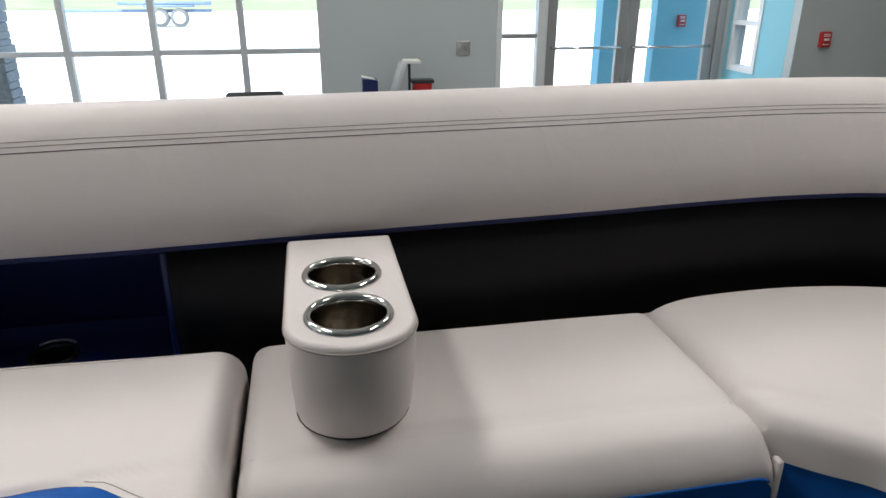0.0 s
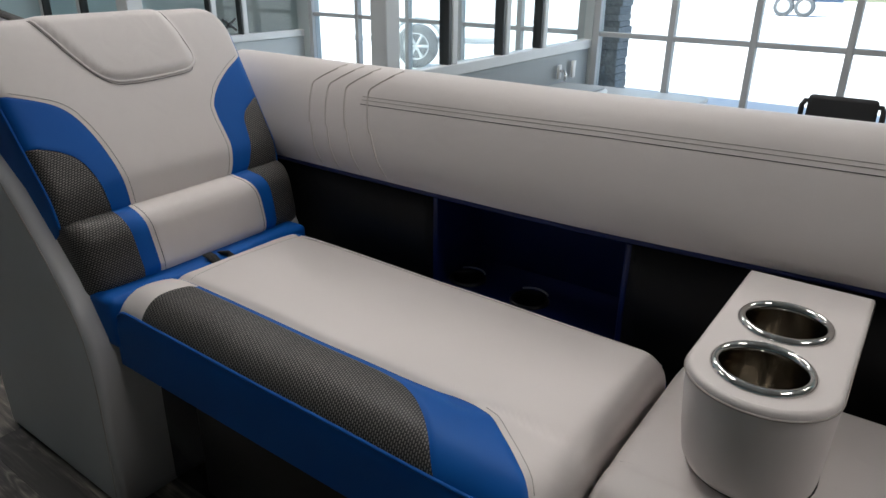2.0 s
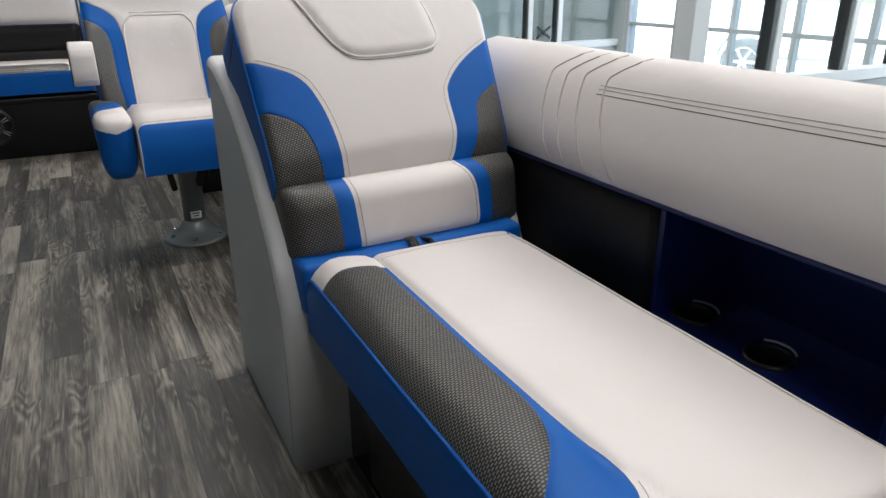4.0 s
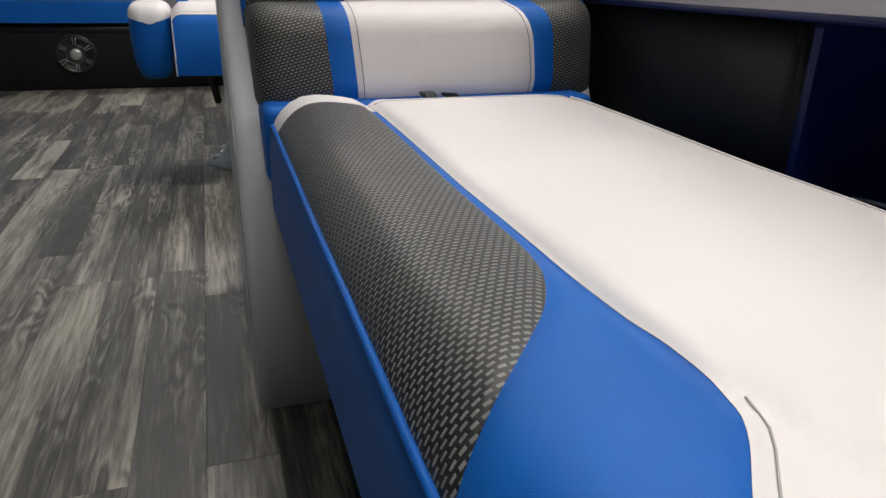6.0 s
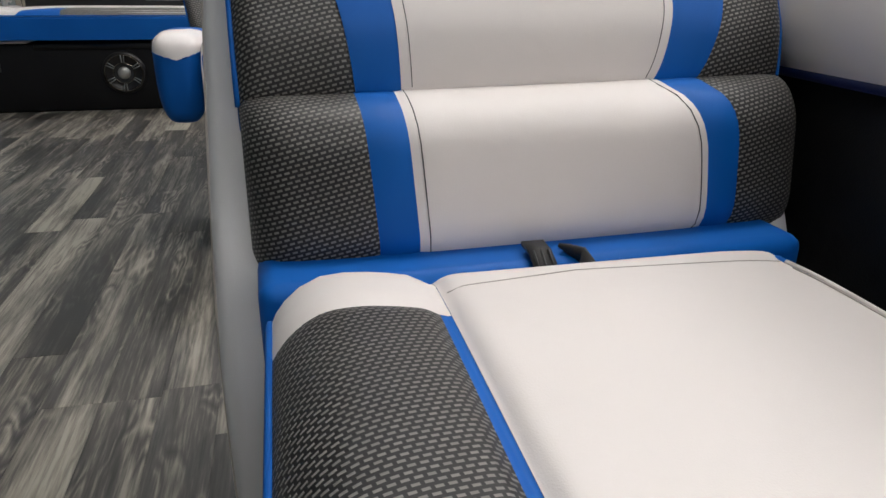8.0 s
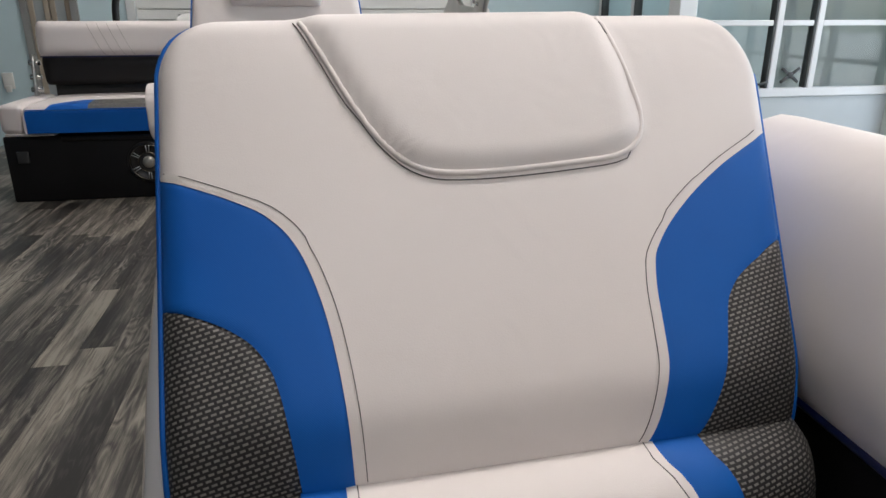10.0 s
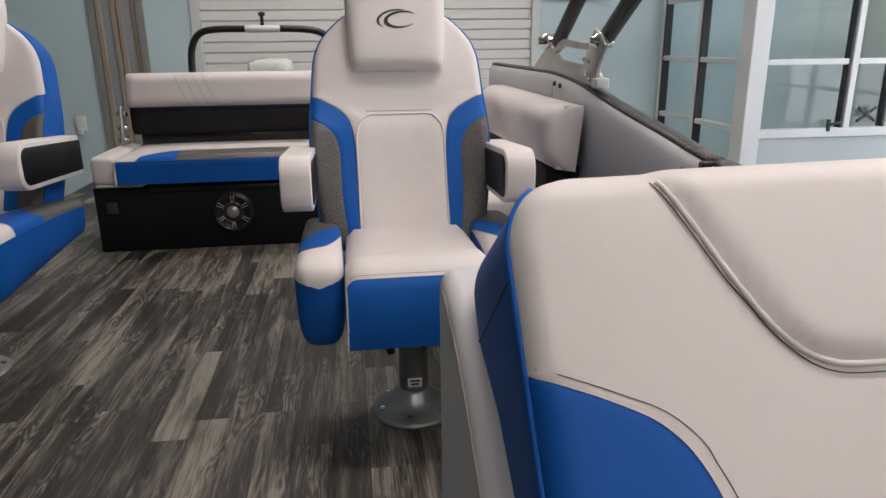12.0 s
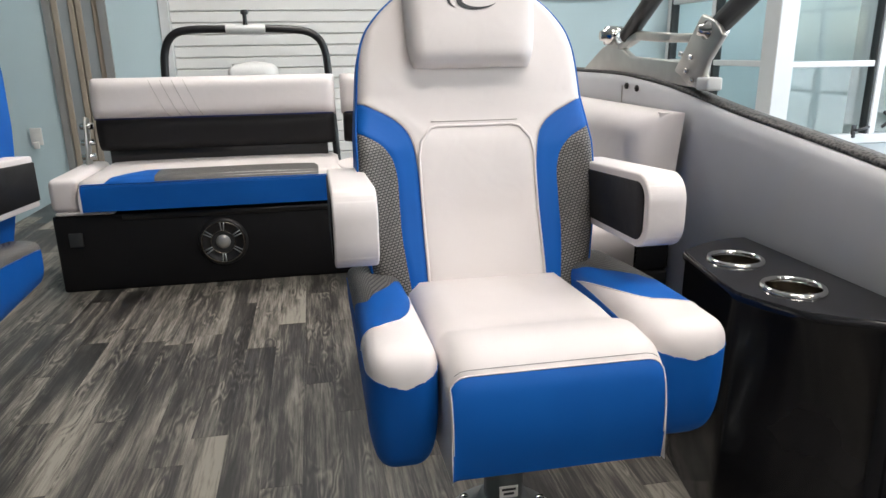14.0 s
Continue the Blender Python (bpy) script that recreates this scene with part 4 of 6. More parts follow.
def lower_panels():
    """Dark panels under the side cushion, with a blue recess for two drink holders."""
    i0, i1 = path_i(0.935), path_i(0.475)

    def run(ya, yb, mat, name, label, deep=0.012, z0=0.40, z1=0.645):
        pts = [p for p in OUTER if (p[1] <= ya and (p[1] >= yb))]
        pts = [(side_at(ya), ya)] + pts + ([(side_at(yb), yb)] if yb > -0.9 else [])
        t = thing(name, label, "side panel", (1.1, ya, z0))
        inv = Matrix.Translation(t.location).inverted()
        part("cover", moved(sweep(pts, [(-deep, z0), (-deep + 0.004, (z0 + z1) / 2), (-deep, z1), (-deep - 0.06, z1), (-deep - 0.06, z0)]), inv), mat, t)
        for y, turn in ((ya, -1), (yb, 1)):
            if y > -0.9:
                x = side_at(y) + deep + 0.011
                part("edge_roll", moved(tube([(x, y + turn * 0.004, z0), (x, y + turn * 0.004, z1 - 0.004)], 0.0125, 10), inv), mat, t)
        return t

    run(1.66, 0.94, BLACKV, "lower_side_panel", "black grained vinyl panel beneath the side cushion")
    run(0.478, -1.43, BLACKV, "lower_side_panel", "long black grained vinyl panel beneath the side cushion")
    r = thing("drink_recess", "dark blue recess with two drink holders beneath the side cushion", "storage recess", (1.15, 0.7, 0.38))
    inv = Matrix.Translation(r.location).inverted()
    x1 = 1.29
    part("recess_back", moved(box(x1 - 0.02, x1, 0.478, 0.94, 0.40, 0.70), inv), NAVY, r, smooth=False)
    part("recess_side", moved(prism([(1.075, 0.40), (1.27, 0.40), (1.27, 0.66), (1.075, 0.64)], "y", 0.925, 0.94, 0.004, 1), inv), NAVY, r, smooth=False)
    part("recess_side", moved(prism([(1.075, 0.40), (1.27, 0.40), (1.27, 0.66), (1.075, 0.64)], "y", 0.478, 0.492, 0.004, 1), inv), NAVY, r, smooth=False)
    holes = [(1.145, 0.884, 0.044), (1.135, 0.713, 0.044)]
    sh = top_with_holes([(1.0, 0.478), (1.275, 0.478), (1.275, 0.94), (1.0, 0.94)], 0.425, [(x, y, rr * 0.8) for x, y, rr in holes])
    part("shelf", moved(merged(sh, box(1.0, 1.275, 0.478, 0.484, 0.34, 0.424), box(1.0, 1.275, 0.934, 0.94, 0.34, 0.424)), inv), NAVY, r, smooth=False)
    for x, y, rr in holes:
        q = cup_parts(r, x - 1.15, y - 0.7, 0.425 - 0.38, rr, PLASTIC)
        q.data.materials[0] = PLASTIC
        # silver arc painting the glint on the dark cup's rim
        part("lip", moved(tube([(rr * 0.93 * math.cos(k / 14 * math.pi), rr * 0.93 * math.sin(k / 14 * math.pi), 0.005) for k in range(3, 12)], 0.0024, 6), pose(x - 1.15, y - 0.7, 0.052, 0, 0, -90)), SILVERP, q, "silver arc for the glint on the rim")


lower_panels()

_f = thing("bow_fence", "plain pale grey outer fence panel round the bow", "fence panel", (1.28, 0.2, 0.0))
part("panel", moved(sweep(OUTER[:-4], flip([(0.245, 0.0), (0.245, 0.80), (0.275, 0.80), (0.275, 0.0)])), Matrix.Translation(-Vector(_f.location))), GREYV, _f, smooth=False)


def seat_base(owner, outline, z1, mat):
    return part("seat_base", moved(prism(outline, "z", 0.0, z1, 0.012, 2), Matrix.Translation(-Vector(owner.location))), mat, owner, "glossy black base")


CHAISE = thing("chaise_lounge", "pale, blue and mesh chaise lounge on a black base", "lounge seat", (0.8, 0.9, 0.0))
BENCH = thing("side_bench", "pale vinyl side bench with a blue skirt on a black base", "bench", (0.85, 0.0, 0.0))
BOW = thing("bow_bench", "pale vinyl bow bench curving round the front of the deck", "bench", (0.6, -1.0, 0.0))
AFT = thing("aft_bench", "pale, blue and black aft bench with a corner seat", "bench", (0.0, 5.2, 0.0))
_b = seat_base(CHAISE, [(0.585, 0.36), (1.28, 0.36), (1.28, 1.315), (0.585, 1.315)], 0.372, GLOSSB)
part("hatch", moved(box(0.573, 0.585, 0.54, 1.16, 0.05, 0.31, 0.006, 2), Matrix.Translation(-Vector(CHAISE.location))), PLASTIC, _b)
seat_base(BENCH, [(0.69, -0.42), (1.28, -0.42), (1.28, 0.352), (0.69, 0.352)], 0.31, GLOSSB)
seat_base(BOW, [(-0.9, -1.40), (0.85, -1.40), (1.1, -1.2), (1.22, -0.9), (1.22, -0.43), (0.70, -0.43), (0.63, -0.60), (0.45, -0.70), (-0.9, -0.70)], 0.31, GLOSSB)


# ---- the chaise ----
def chaise_seat():
    inv_t = -Vector(CHAISE.location)

    def bend(x, b):
        rollb = 0.010 * math.exp(-((x - 0.565) / 0.05) ** 2)
        crease = -0.007 * math.exp(-((x - 0.633) / 0.012) ** 2) * (1 if b > 0.54 else max(0, (b - 0.50) / 0.04))
        fold = -0.006 * math.exp(-((x - 0.652 - 0.25 * max(0.0, 0.40 - b)) / 0.009) ** 2) * max(0.0, min(1.0, (0.54 - b) / 0.03))
        return rollb + crease + fold + 0.003 * math.sin(b * 9) * math.exp(-((b - 0.5) / 0.2) ** 2) - 0.010 * max(0, (x - 0.88) / 0.11) ** 2 + 0.008 * max(0.0, min(1.0, (b - 0.85) / 0.35))

    P = Pad(inv_t + Vector((0, 0, 0.512)), (1, 0, 0), (0, 1, 0), (0, 0, 1), 0.503, 0.985, 0.354, 1.278, 0.05, 0.045, 0.145, 0.006, bend)
    c = P.core("seat_cushion", PLASTIC, CHAISE, "long pale cushion with a woven mesh front roll")
    a1 = P.L(0) + P.ra - 1.15 * P.ra          # where the roll meets the skirt, on the rounded edge
    blue_hi = curve_fn((0.352, a1), (0.380, 0.534), (0.414, 0.564), (0.456, 0.600), (0.496, 0.632), (0.515, 0.641), (0.535, 0.6445), (0.56, 0.644), (0.60, 0.640), (0.68, 0.637), (1.3, 0.636))
    mesh_hi = curve_fn((0.505, a1), (0.535, 0.535), (0.575, 0.572), (0.605, 0.594), (0.632, 0.608), (0.66, 0.618), (0.72, 0.627), (1.3, 0.628))
    P.strip("skirt", BLUE, c, None, a1, 0.352, None, 8, 60, "royal blue vinyl skirt")
    P.strip("skirt_end", WHITE, c, None, a1, None, 0.352, 8, 16)
    P.strip("mesh_panel", MESHC, c, a1, mesh_hi, 0.505, 1.185, 22, 150, "woven dark grey mesh cloth")
    P.strip("blue_panel", BLUE, c, lambda t: max(a1, mesh_hi(t)) if t > 0.505 else a1, blue_hi, 0.352, 1.185, 14, 170, "royal blue vinyl")
    P.strip("roll_cap", WHITE, c, a1, 0.636, 1.185, None, 12, 20)
    edge = curve_fn((0.30, 0.992), (0.45, 0.966), (0.60, 0.954), (1.0, 0.949), (1.17, 0.944), (1.225, 0.936), (1.262, 0.972), (1.4, 1.10))
    P.strip("white_panel", WHITE, c, lambda t: blue_hi(t) if t > 0.352 else a1, edge, None, None, 40, 150, "pale off-white vinyl", seam=0.002)
    P.strip("side_gusset", BLUE, c, edge, None, None, None, 8, 120, "royal blue vinyl side", seam=0.0015)
    P.line("front_piping", BLUE, c, [(a1, 0.355), (a1, 1.275)], 0.0032, 0.0005, 6, "blue piping")
    P.line("side_piping", WHITE, c, [(edge(t) - 0.001, t) for t in np.linspace(0.36, 1.215, 40)], 0.0018, 0.0004, 6, "pale piping")
    P.line("seam_stitch", STITCH, c, [(blue_hi(t) + 0.008, t - 0.004) for t in np.linspace(0.375, 0.52, 12)], 0.0006, 0.0004)
    P.line("stitch", STITCH, c, [(0.64, 1.215), (0.75, 1.228), (0.93, 1.215)], 0.0004, 0.0003)
    P.line("edge_stitch", STITCH, c, [(edge(t) - 0.009, t) for t in np.linspace(0.37, 1.2, 30)], 0.0005, 0.0004)


chaise_seat()


def chaise_back():
    sh = -Vector(CHAISE.location)
    # the back stands turned a little off square to the seat
    spin, pivot = Matrix.Rotation(radians(1.7), 3, "Z"), Vector((0.58, 1.33, 0.5))
    put = lambda v: sh + pivot + spin @ (Vector(v) - pivot)
    place = Matrix.Translation(sh + pivot) @ spin.to_4x4() @ Matrix.Translation(-pivot)
    across = lambda tilt: spin @ Vector((1, 0, tilt))
    # lower roll, a touch lower at the aisle
    P = Pad(put((0, 1.318, 0.480 - 0.58 * 0.014)), across(0.014), spin @ Vector((0, 0.16, 0.987)), spin @ Vector((0, -0.987, 0.16)), 0.494, 1.050, 0.0, 0.172, 0.03, 0.05, 0.10, 0.016)
    c = P.core("back_roll", BLUE, CHAISE, "padded lower back roll")
    P.strip("roll_mesh", MESHC, c, None, curve_fn((0, 0.606), (0.17, 0.594)), nu=18, nt=36, label="woven dark grey mesh cloth")
    P.strip("roll_blue", BLUE, c, curve_fn((0, 0.606), (0.17, 0.594)), curve_fn((0, 0.642), (0.17, 0.630)), nu=6, nt=36)
    rw = curve_fn((0.0, 0.917), (0.03, 0.928), (0.1, 0.926), (0.15, 0.912), (0.172, 0.898))
    rb = curve_fn((0.0, 0.948), (0.03, 0.961), (0.1, 0.962), (0.15, 0.954), (0.172, 0.942))
    P.strip("roll_white", WHITE, c, curve_fn((0, 0.642), (0.17, 0.630)), rw, nu=20, nt=36)
    P.strip("roll_blue", BLUE, c, rw, rb, nu=6, nt=36)
    P.strip("roll_mesh", MESHC, c, rb, None, nu=18, nt=36, label="woven dark grey mesh cloth")
    for f, o in ((curve_fn((0, 0.642), (0.17, 0.630)), 0.009), (rw, -0.009)):
        P.line("stitch", DKSTITCH, c, [(f(t) + o, t) for t in np.linspace(-0.02, 0.19, 14)], 0.0005, 0.0004)
    # upper pad
    run, rise = 0.246, 0.350
    ln = math.hypot(run, rise)
    B = (0, run / ln, rise / ln)
    N = (0, -rise / ln, run / ln)
    z_of = lambda z: (z - 0.652) / (rise / ln)
    top = ln + 0.017

    def corner(t, r):
        d = t - (top - r)
        return 0 if d <= 0 else r - math.sqrt(max(0, r * r - min(d, r) ** 2))

    L = lambda t: 0.492 - 0.010 * max(0.0, min(1.0, t / top)) + corner(t, 0.07) * 0.9
    R = lambda t: 1.048 + 0.045 * max(0, min(1, t / top)) - corner(t, 0.095)

    head_l = curve_fn((0.86, 0.74), (0.871, 0.712), (0.892, 0.680), (0.925, 0.655), (0.965, 0.632), (1.0, 0.612))
    head_r = curve_fn((0.86, 0.86), (0.876, 0.908), (0.90, 0.929), (0.945, 0.924), (1.0, 0.908))
    head_b = curve_fn((0.60, 0.90), (0.70, 0.872), (0.76, 0.866), (0.86, 0.869), (0.93, 0.882))

    def bend(x, b):
        # the raised head pad and a shallow hollow at the crease
        z = 0.652 + b * rise / ln
        inside = min(x - head_l(z), head_r(z) - x, (z - head_b(x)) * 1.2)
        f = max(0.0, min(1.0, inside / 0.022))
        h = 0.009 * (1 - (1 - f) ** 2)
        return h - 0.012 * math.exp(-((b - 0.02) / 0.03) ** 2)

    U = Pad(put((0, 1.362, 0.645 - 0.58 * 0.010)), across(0.010), spin @ Vector(B) + Vector((0.02, 0, 0)), spin @ Vector(N), L, R, 0.0, top, 0.022, 0.035, 0.165, 0.012, bend)
    c = U.core("backrest", BLUE, CHAISE, "reclined back pad with blue and woven mesh sides")
    wl = curve_fn((z_of(0.65), 0.638), (z_of(0.70), 0.634), (z_of(0.76), 0.624), (z_of(0.80), 0.611), (z_of(0.825), 0.597), (z_of(0.845), 0.575), (z_of(0.859), 0.545), (z_of(0.869), 0.518), (z_of(0.878), 0.492), (z_of(0.890), 0.45))
    ml = curve_fn((z_of(0.65), 0.597), (z_of(0.70), 0.588), (z_of(0.735), 0.578), (z_of(0.755), 0.564), (z_of(0.768), 0.545), (z_of(0.778), 0.522), (z_of(0.786), 0.494), (z_of(0.792), 0.40))
    wr = curve_fn((z_of(0.65), 0.880), (z_of(0.662), 0.890), (z_of(0.69), 0.902), (z_of(0.72), 0.908), (z_of(0.76), 0.908), (z_of(0.79), 0.912), (z_of(0.805), 0.922), (z_of(0.83), 0.950), (z_of(0.86), 0.998), (z_of(0.882), 1.045), (z_of(0.892), 1.068), (z_of(0.90), 1.16))
    mr = curve_fn((z_of(0.65), 0.930), (z_of(0.67), 0.946), (z_of(0.70), 0.962), (z_of(0.735), 0.972), (z_of(0.752), 0.977), (z_of(0.768), 0.990), (z_of(0.785), 1.020), (z_of(0.80), 1.056), (z_of(0.808), 1.15))
    wr_line, mr_line = wr, mr
    wr, mr = (lambda t: wr_line(t) + 0.006), (lambda t: mr_line(t) + 0.006)
    side = lambda t: L(min(max(t, 0), top)) - 0.006
    side_r = lambda t: R(min(max(t, 0), top)) + 0.006
    U.strip("side_gusset", BLUE, c, None, side, nu=8, nt=80, label="royal blue vinyl side")
    U.strip("side_gusset", BLUE, c, side_r, None, nu=8, nt=80, label="royal blue vinyl side")
    U.strip("mesh_panel", MESHC, c, side, lambda t: max(side(t), ml(t)), None, z_of(0.795), 18, 90, "woven dark grey mesh cloth")
    U.strip("blue_panel", BLUE, c, lambda t: max(side(t), ml(t)), lambda t: max(side(t), wl(t)), None, z_of(0.888), 12, 110, "royal blue vinyl", seam=0.001)
    U.strip("mesh_panel", MESHC, c, lambda t: min(side_r(t), mr(t)), side_r, None, z_of(0.815), 14, 90, "woven dark grey mesh cloth")
    U.strip("blue_panel", BLUE, c, lambda t: min(side_r(t), wr(t)), lambda t: min(side_r(t), mr(t)), None, z_of(0.905), 12, 110, "royal blue vinyl", seam=0.001)
    U.strip("white_panel", WHITE, c, lambda t: max(side(t), wl(t)), lambda t: min(side_r(t), wr(t)), None, None, 84, 170, "pale off-white vinyl", seam=0.0003)
    for f, o, z1 in ((wl, 0.010, 0.881), (wr, -0.010, 0.888)):
        zs = np.linspace(0.66, z1, 40)
        U.line("stitch", DKSTITCH, c, [(f(z_of(z)) + o * (1.0 if abs(f(z_of(z)) - 0.77) < 0.22 else 0.8), z_of(z) + (0.004 if z > 0.82 else 0)) for z in zs], 0.0004, 0.0003)
    hp = smooth_path([(0.612, z_of(1.0)), (0.632, z_of(0.965)), (0.655, z_of(0.925)), (0.680, z_of(0.892)), (0.712, z_of(0.871)), (0.76, z_of(0.866)), (0.85, z_of(0.869)), (0.908, z_of(0.876)), (0.929, z_of(0.90)), (0.924, z_of(0.945)), (0.908, z_of(1.0))], 4)
    U.line("head_pad_welt", WHITE, c, hp, 0.0030, 0.0006)
    U.line("stitch", DKSTITCH, c, [(x + (0.006 if x < 0.66 else 0) * -1, t - (0.007 if 0.66 < x < 0.915 else 0)) for x, t in hp], 0.0006, 0.0014)
    U.line("piping", BLUE, c, [(side(t), t) for t in np.linspace(0.005, top - 0.01, 50)], 0.003, 0.0008, 6, "blue piping")
    U.line("piping", BLUE, c, [(side_r(t), t) for t in np.linspace(0.005, top - 0.08, 40)], 0.003, 0.0008, 6, "blue piping")
    U.line("gusset_seam", NAVY, c, [(L(0.3) - 0.004, z_of(0.945)), (L(0.3) - 0.17, z_of(0.925))], 0.0012, -0.0004)
    # blue plinth under the roll and the black webbing strap
    part("plinth", moved(box(0.497, 1.014, 1.268, 1.40, 0.40, 0.510, 0.014, 3), place), BLUE, CHAISE, "royal blue vinyl plinth")
    st = part("latch_strap", moved(ribbon([(0.738, 1.296, 0.519), (0.738, 1.277, 0.517), (0.7385, 1.265, 0.510), (0.739, 1.262, 0.490)], (1, 0, 0), 0.021, 0.0035), place), RUBBER, CHAISE, "black ribbed webbing strap")
    part("loop", moved(ribbon([(0.748, 1.262, 0.495), (0.760, 1.258, 0.497), (0.771, 1.257, 0.501), (0.778, 1.261, 0.507), (0.776, 1.271, 0.513), (0.766, 1.290, 0.516)], (0.35, -0.9, -0.1), 0.016, 0.0035), place), RUBBER, st)
    for k in range(3):
        x = 0.7315 + k * 0.007
        part("rib", moved(tube([(x, 1.276, 0.5195), (x, 1.2625, 0.510), (x, 1.2598, 0.492)], 0.0011, 6), place), GASKET, st)


chaise_back()


def chaise_shell():
    sh = Matrix.Translation(-Vector(CHAISE.location))
    side = [(1.312, 0.0), (1.296, 0.36), (1.302, 0.42), (1.36, 0.535), (1.49, 0.695), (1.61, 0.79), (1.73, 0.843), (1.815, 0.857), (1.836, 0.842), (1.836, 0.0)]
    bm = prism(side, "x", 0.458, 1.05)
    bmesh.ops.bevel(bm, geom=[e for e in bm.edges if abs(e.verts[0].co.x - e.verts[1].co.x) < 1e-6], offset=0.018, segments=4, profile=0.5, affect="EDGES")
    shell = part("shell", moved(bm, sh), GREYV, CHAISE, "pale grey vinyl shell behind the backrest")
    part("welt", moved(tube([(0.4585, y, z) for y, z in smooth_path([(1.330, 0.03), (1.314, 0.37), (1.375, 0.525), (1.50, 0.68), (1.615, 0.773), (1.73, 0.825), (1.80, 0.838)], 4)], 0.0015, 5), sh), STITCH, shell)


chaise_shell()


# ---- the bench beside the cup armrest ----
def bench():
    sh = -Vector(BENCH.location)

    def bend(x, b):
        return -0.006 * math.exp(-((x - 0.712) / 0.012) ** 2) - 0.10 * max(0, (0.70 - x) / 0.09) ** 2 * 0.25

    P = Pad(sh + Vector((0, 0, 0.472)), (1, 0, 0), (0, 1, 0), (0, 0, 1), 0.612, 1.052, -0.418, 0.346, 0.05, 0.03, 0.17, 0.006, bend)
    c = P.core("seat_cushion", PLASTIC, BENCH, "pale cushion with a rolled front")
    a1 = P.L(0) + P.ra - math.pi / 2 * P.ra - 0.005
    P.strip("skirt", BLUE, c, None, a1, nu=8, nt=40, label="royal blue vinyl skirt")
    P.strip("cover", WHITE, c, a1, None, nu=50, nt=90, label="pale off-white vinyl", seam=0.003)
    part("gap_strap", moved(box(0.614, 0.632, -0.432, -0.4205, 0.30, 0.425, 0.004, 2), Matrix.Translation(sh)), WHITE, c, "pale vinyl strip in the gap")
    # thin grey line painting the shade along the front fold
    P.line("crease", STITCH, c, [(0.712, -0.40), (0.712, 0.33)], 0.0009, -0.0005)
    P.line("piping", BLUE, c, [(a1, -0.41), (a1, 0.34)], 0.003, 0.0008)


bench()


def bow_cushion():
    sh = Matrix.Translation(-Vector(BOW.location))
    def even(pts, n):
        q = smooth_path(pts, 8)
        d = np.concatenate([[0], np.cumsum([math.dist(a[:2], b[:2]) for a, b in zip(q, q[1:])])])
        return [Vector((float(np.interp(k / n * d[-1], d, [p[0] for p in q])), float(np.interp(k / n * d[-1], d, [p[1] for p in q])), 0)) for k in range(n + 1)]

    n, r, z0, z1 = 60, 0.034, 0.40, 0.478
    inner = even([(0.672, -0.424), (0.636, -0.458), (0.604, -0.495), (0.560, -0.55), (0.47, -0.605), (0.30, -0.63)], n)
    outer = even([(1.06, -0.424), (1.08, -0.6), (1.078, -0.78), (1.045, -0.95), (0.97, -1.12), (0.80, -1.28), (0.55, -1.35), (0.30, -1.36)], n)
    near = [0.0, 0.002, 0.006, 0.012, 0.02, 0.034, 0.055, 0.07, 0.08, 0.09, 0.10, 0.12]
    fall = lambda d: r - math.sqrt(max(0.0, r * r - max(0.0, r - d) ** 2))
    bm = bmesh.new()
    rows = []
    for k in range(n + 1):
        a, b = inner[k], outer[k]
        w = (b - a).length
        ds = near + [0.12 + (w - 0.155) * f for f in (0.25, 0.5, 0.75, 1.0)] + [w - 0.02, w - 0.012, w - 0.006, w - 0.002, w]
        e = (inner[k] - inner[0]).length + 0.0
        row = [bm.verts.new(a + Vector((0, 0, z0)))]
        for d in ds:
            dip = 0.006 * math.exp(-((d - 0.08) / 0.011) ** 2) + 0.004 * max(0.0, 1 - d / 0.08)
            row.append(bm.verts.new(a.lerp(b, d / w) + Vector((0, 0, z1 - min(r, fall(min(d, w - d)) + fall(e)) - dip))))
        row.append(bm.verts.new(b + Vector((0, 0, z0))))
        rows.append(row)
    for p, q in zip(rows, rows[1:]):
        for k in range(len(p) - 1):
            bm.faces.new((p[k], p[k + 1], q[k + 1], q[k]))
    bm.faces.new(rows[0])
    bm.faces.new(rows[-1])
    bmesh.ops.recalc_face_normals(bm, faces=bm.faces)
    c = part("corner_cushion", moved(bm, sh), WHITE, BOW, "pale off-white vinyl")
    line = [(p.x, p.y) for p in inner] + [(p.x, p.y) for p in outer[::-1]]
    cx = 0.8
    part("skirt", moved(side_skin([([(cx + (x - cx) * 0.985, -0.85 + (y + 0.85) * 0.985) for x, y in line], z) for z in (0.305, 0.36, 0.405)]), sh), BLUE, c, "royal blue vinyl skirt")
    part("bow_cushion", moved(loaf([(0.29, -1.36), (0.29, -0.63), (-0.9, -0.63), (-0.9, -1.36)], 0.31, 0.478, 0.035), sh), WHITE, BOW, "pale off-white vinyl")


bow_cushion()


def stadium(x0, x1, yc, h, n=18, front_r=None):
    """Plan outline, anticlockwise: straight back at x1, rounded front at x0."""
    r = front_r or h
    pts = [(x1, yc - h), (x1, yc + h)]
    arc = [(x0 + r - r * math.sin(math.pi * k / n), yc + h * math.cos(math.pi * k / n)) for k in range(n + 1)]
    return pts + arc


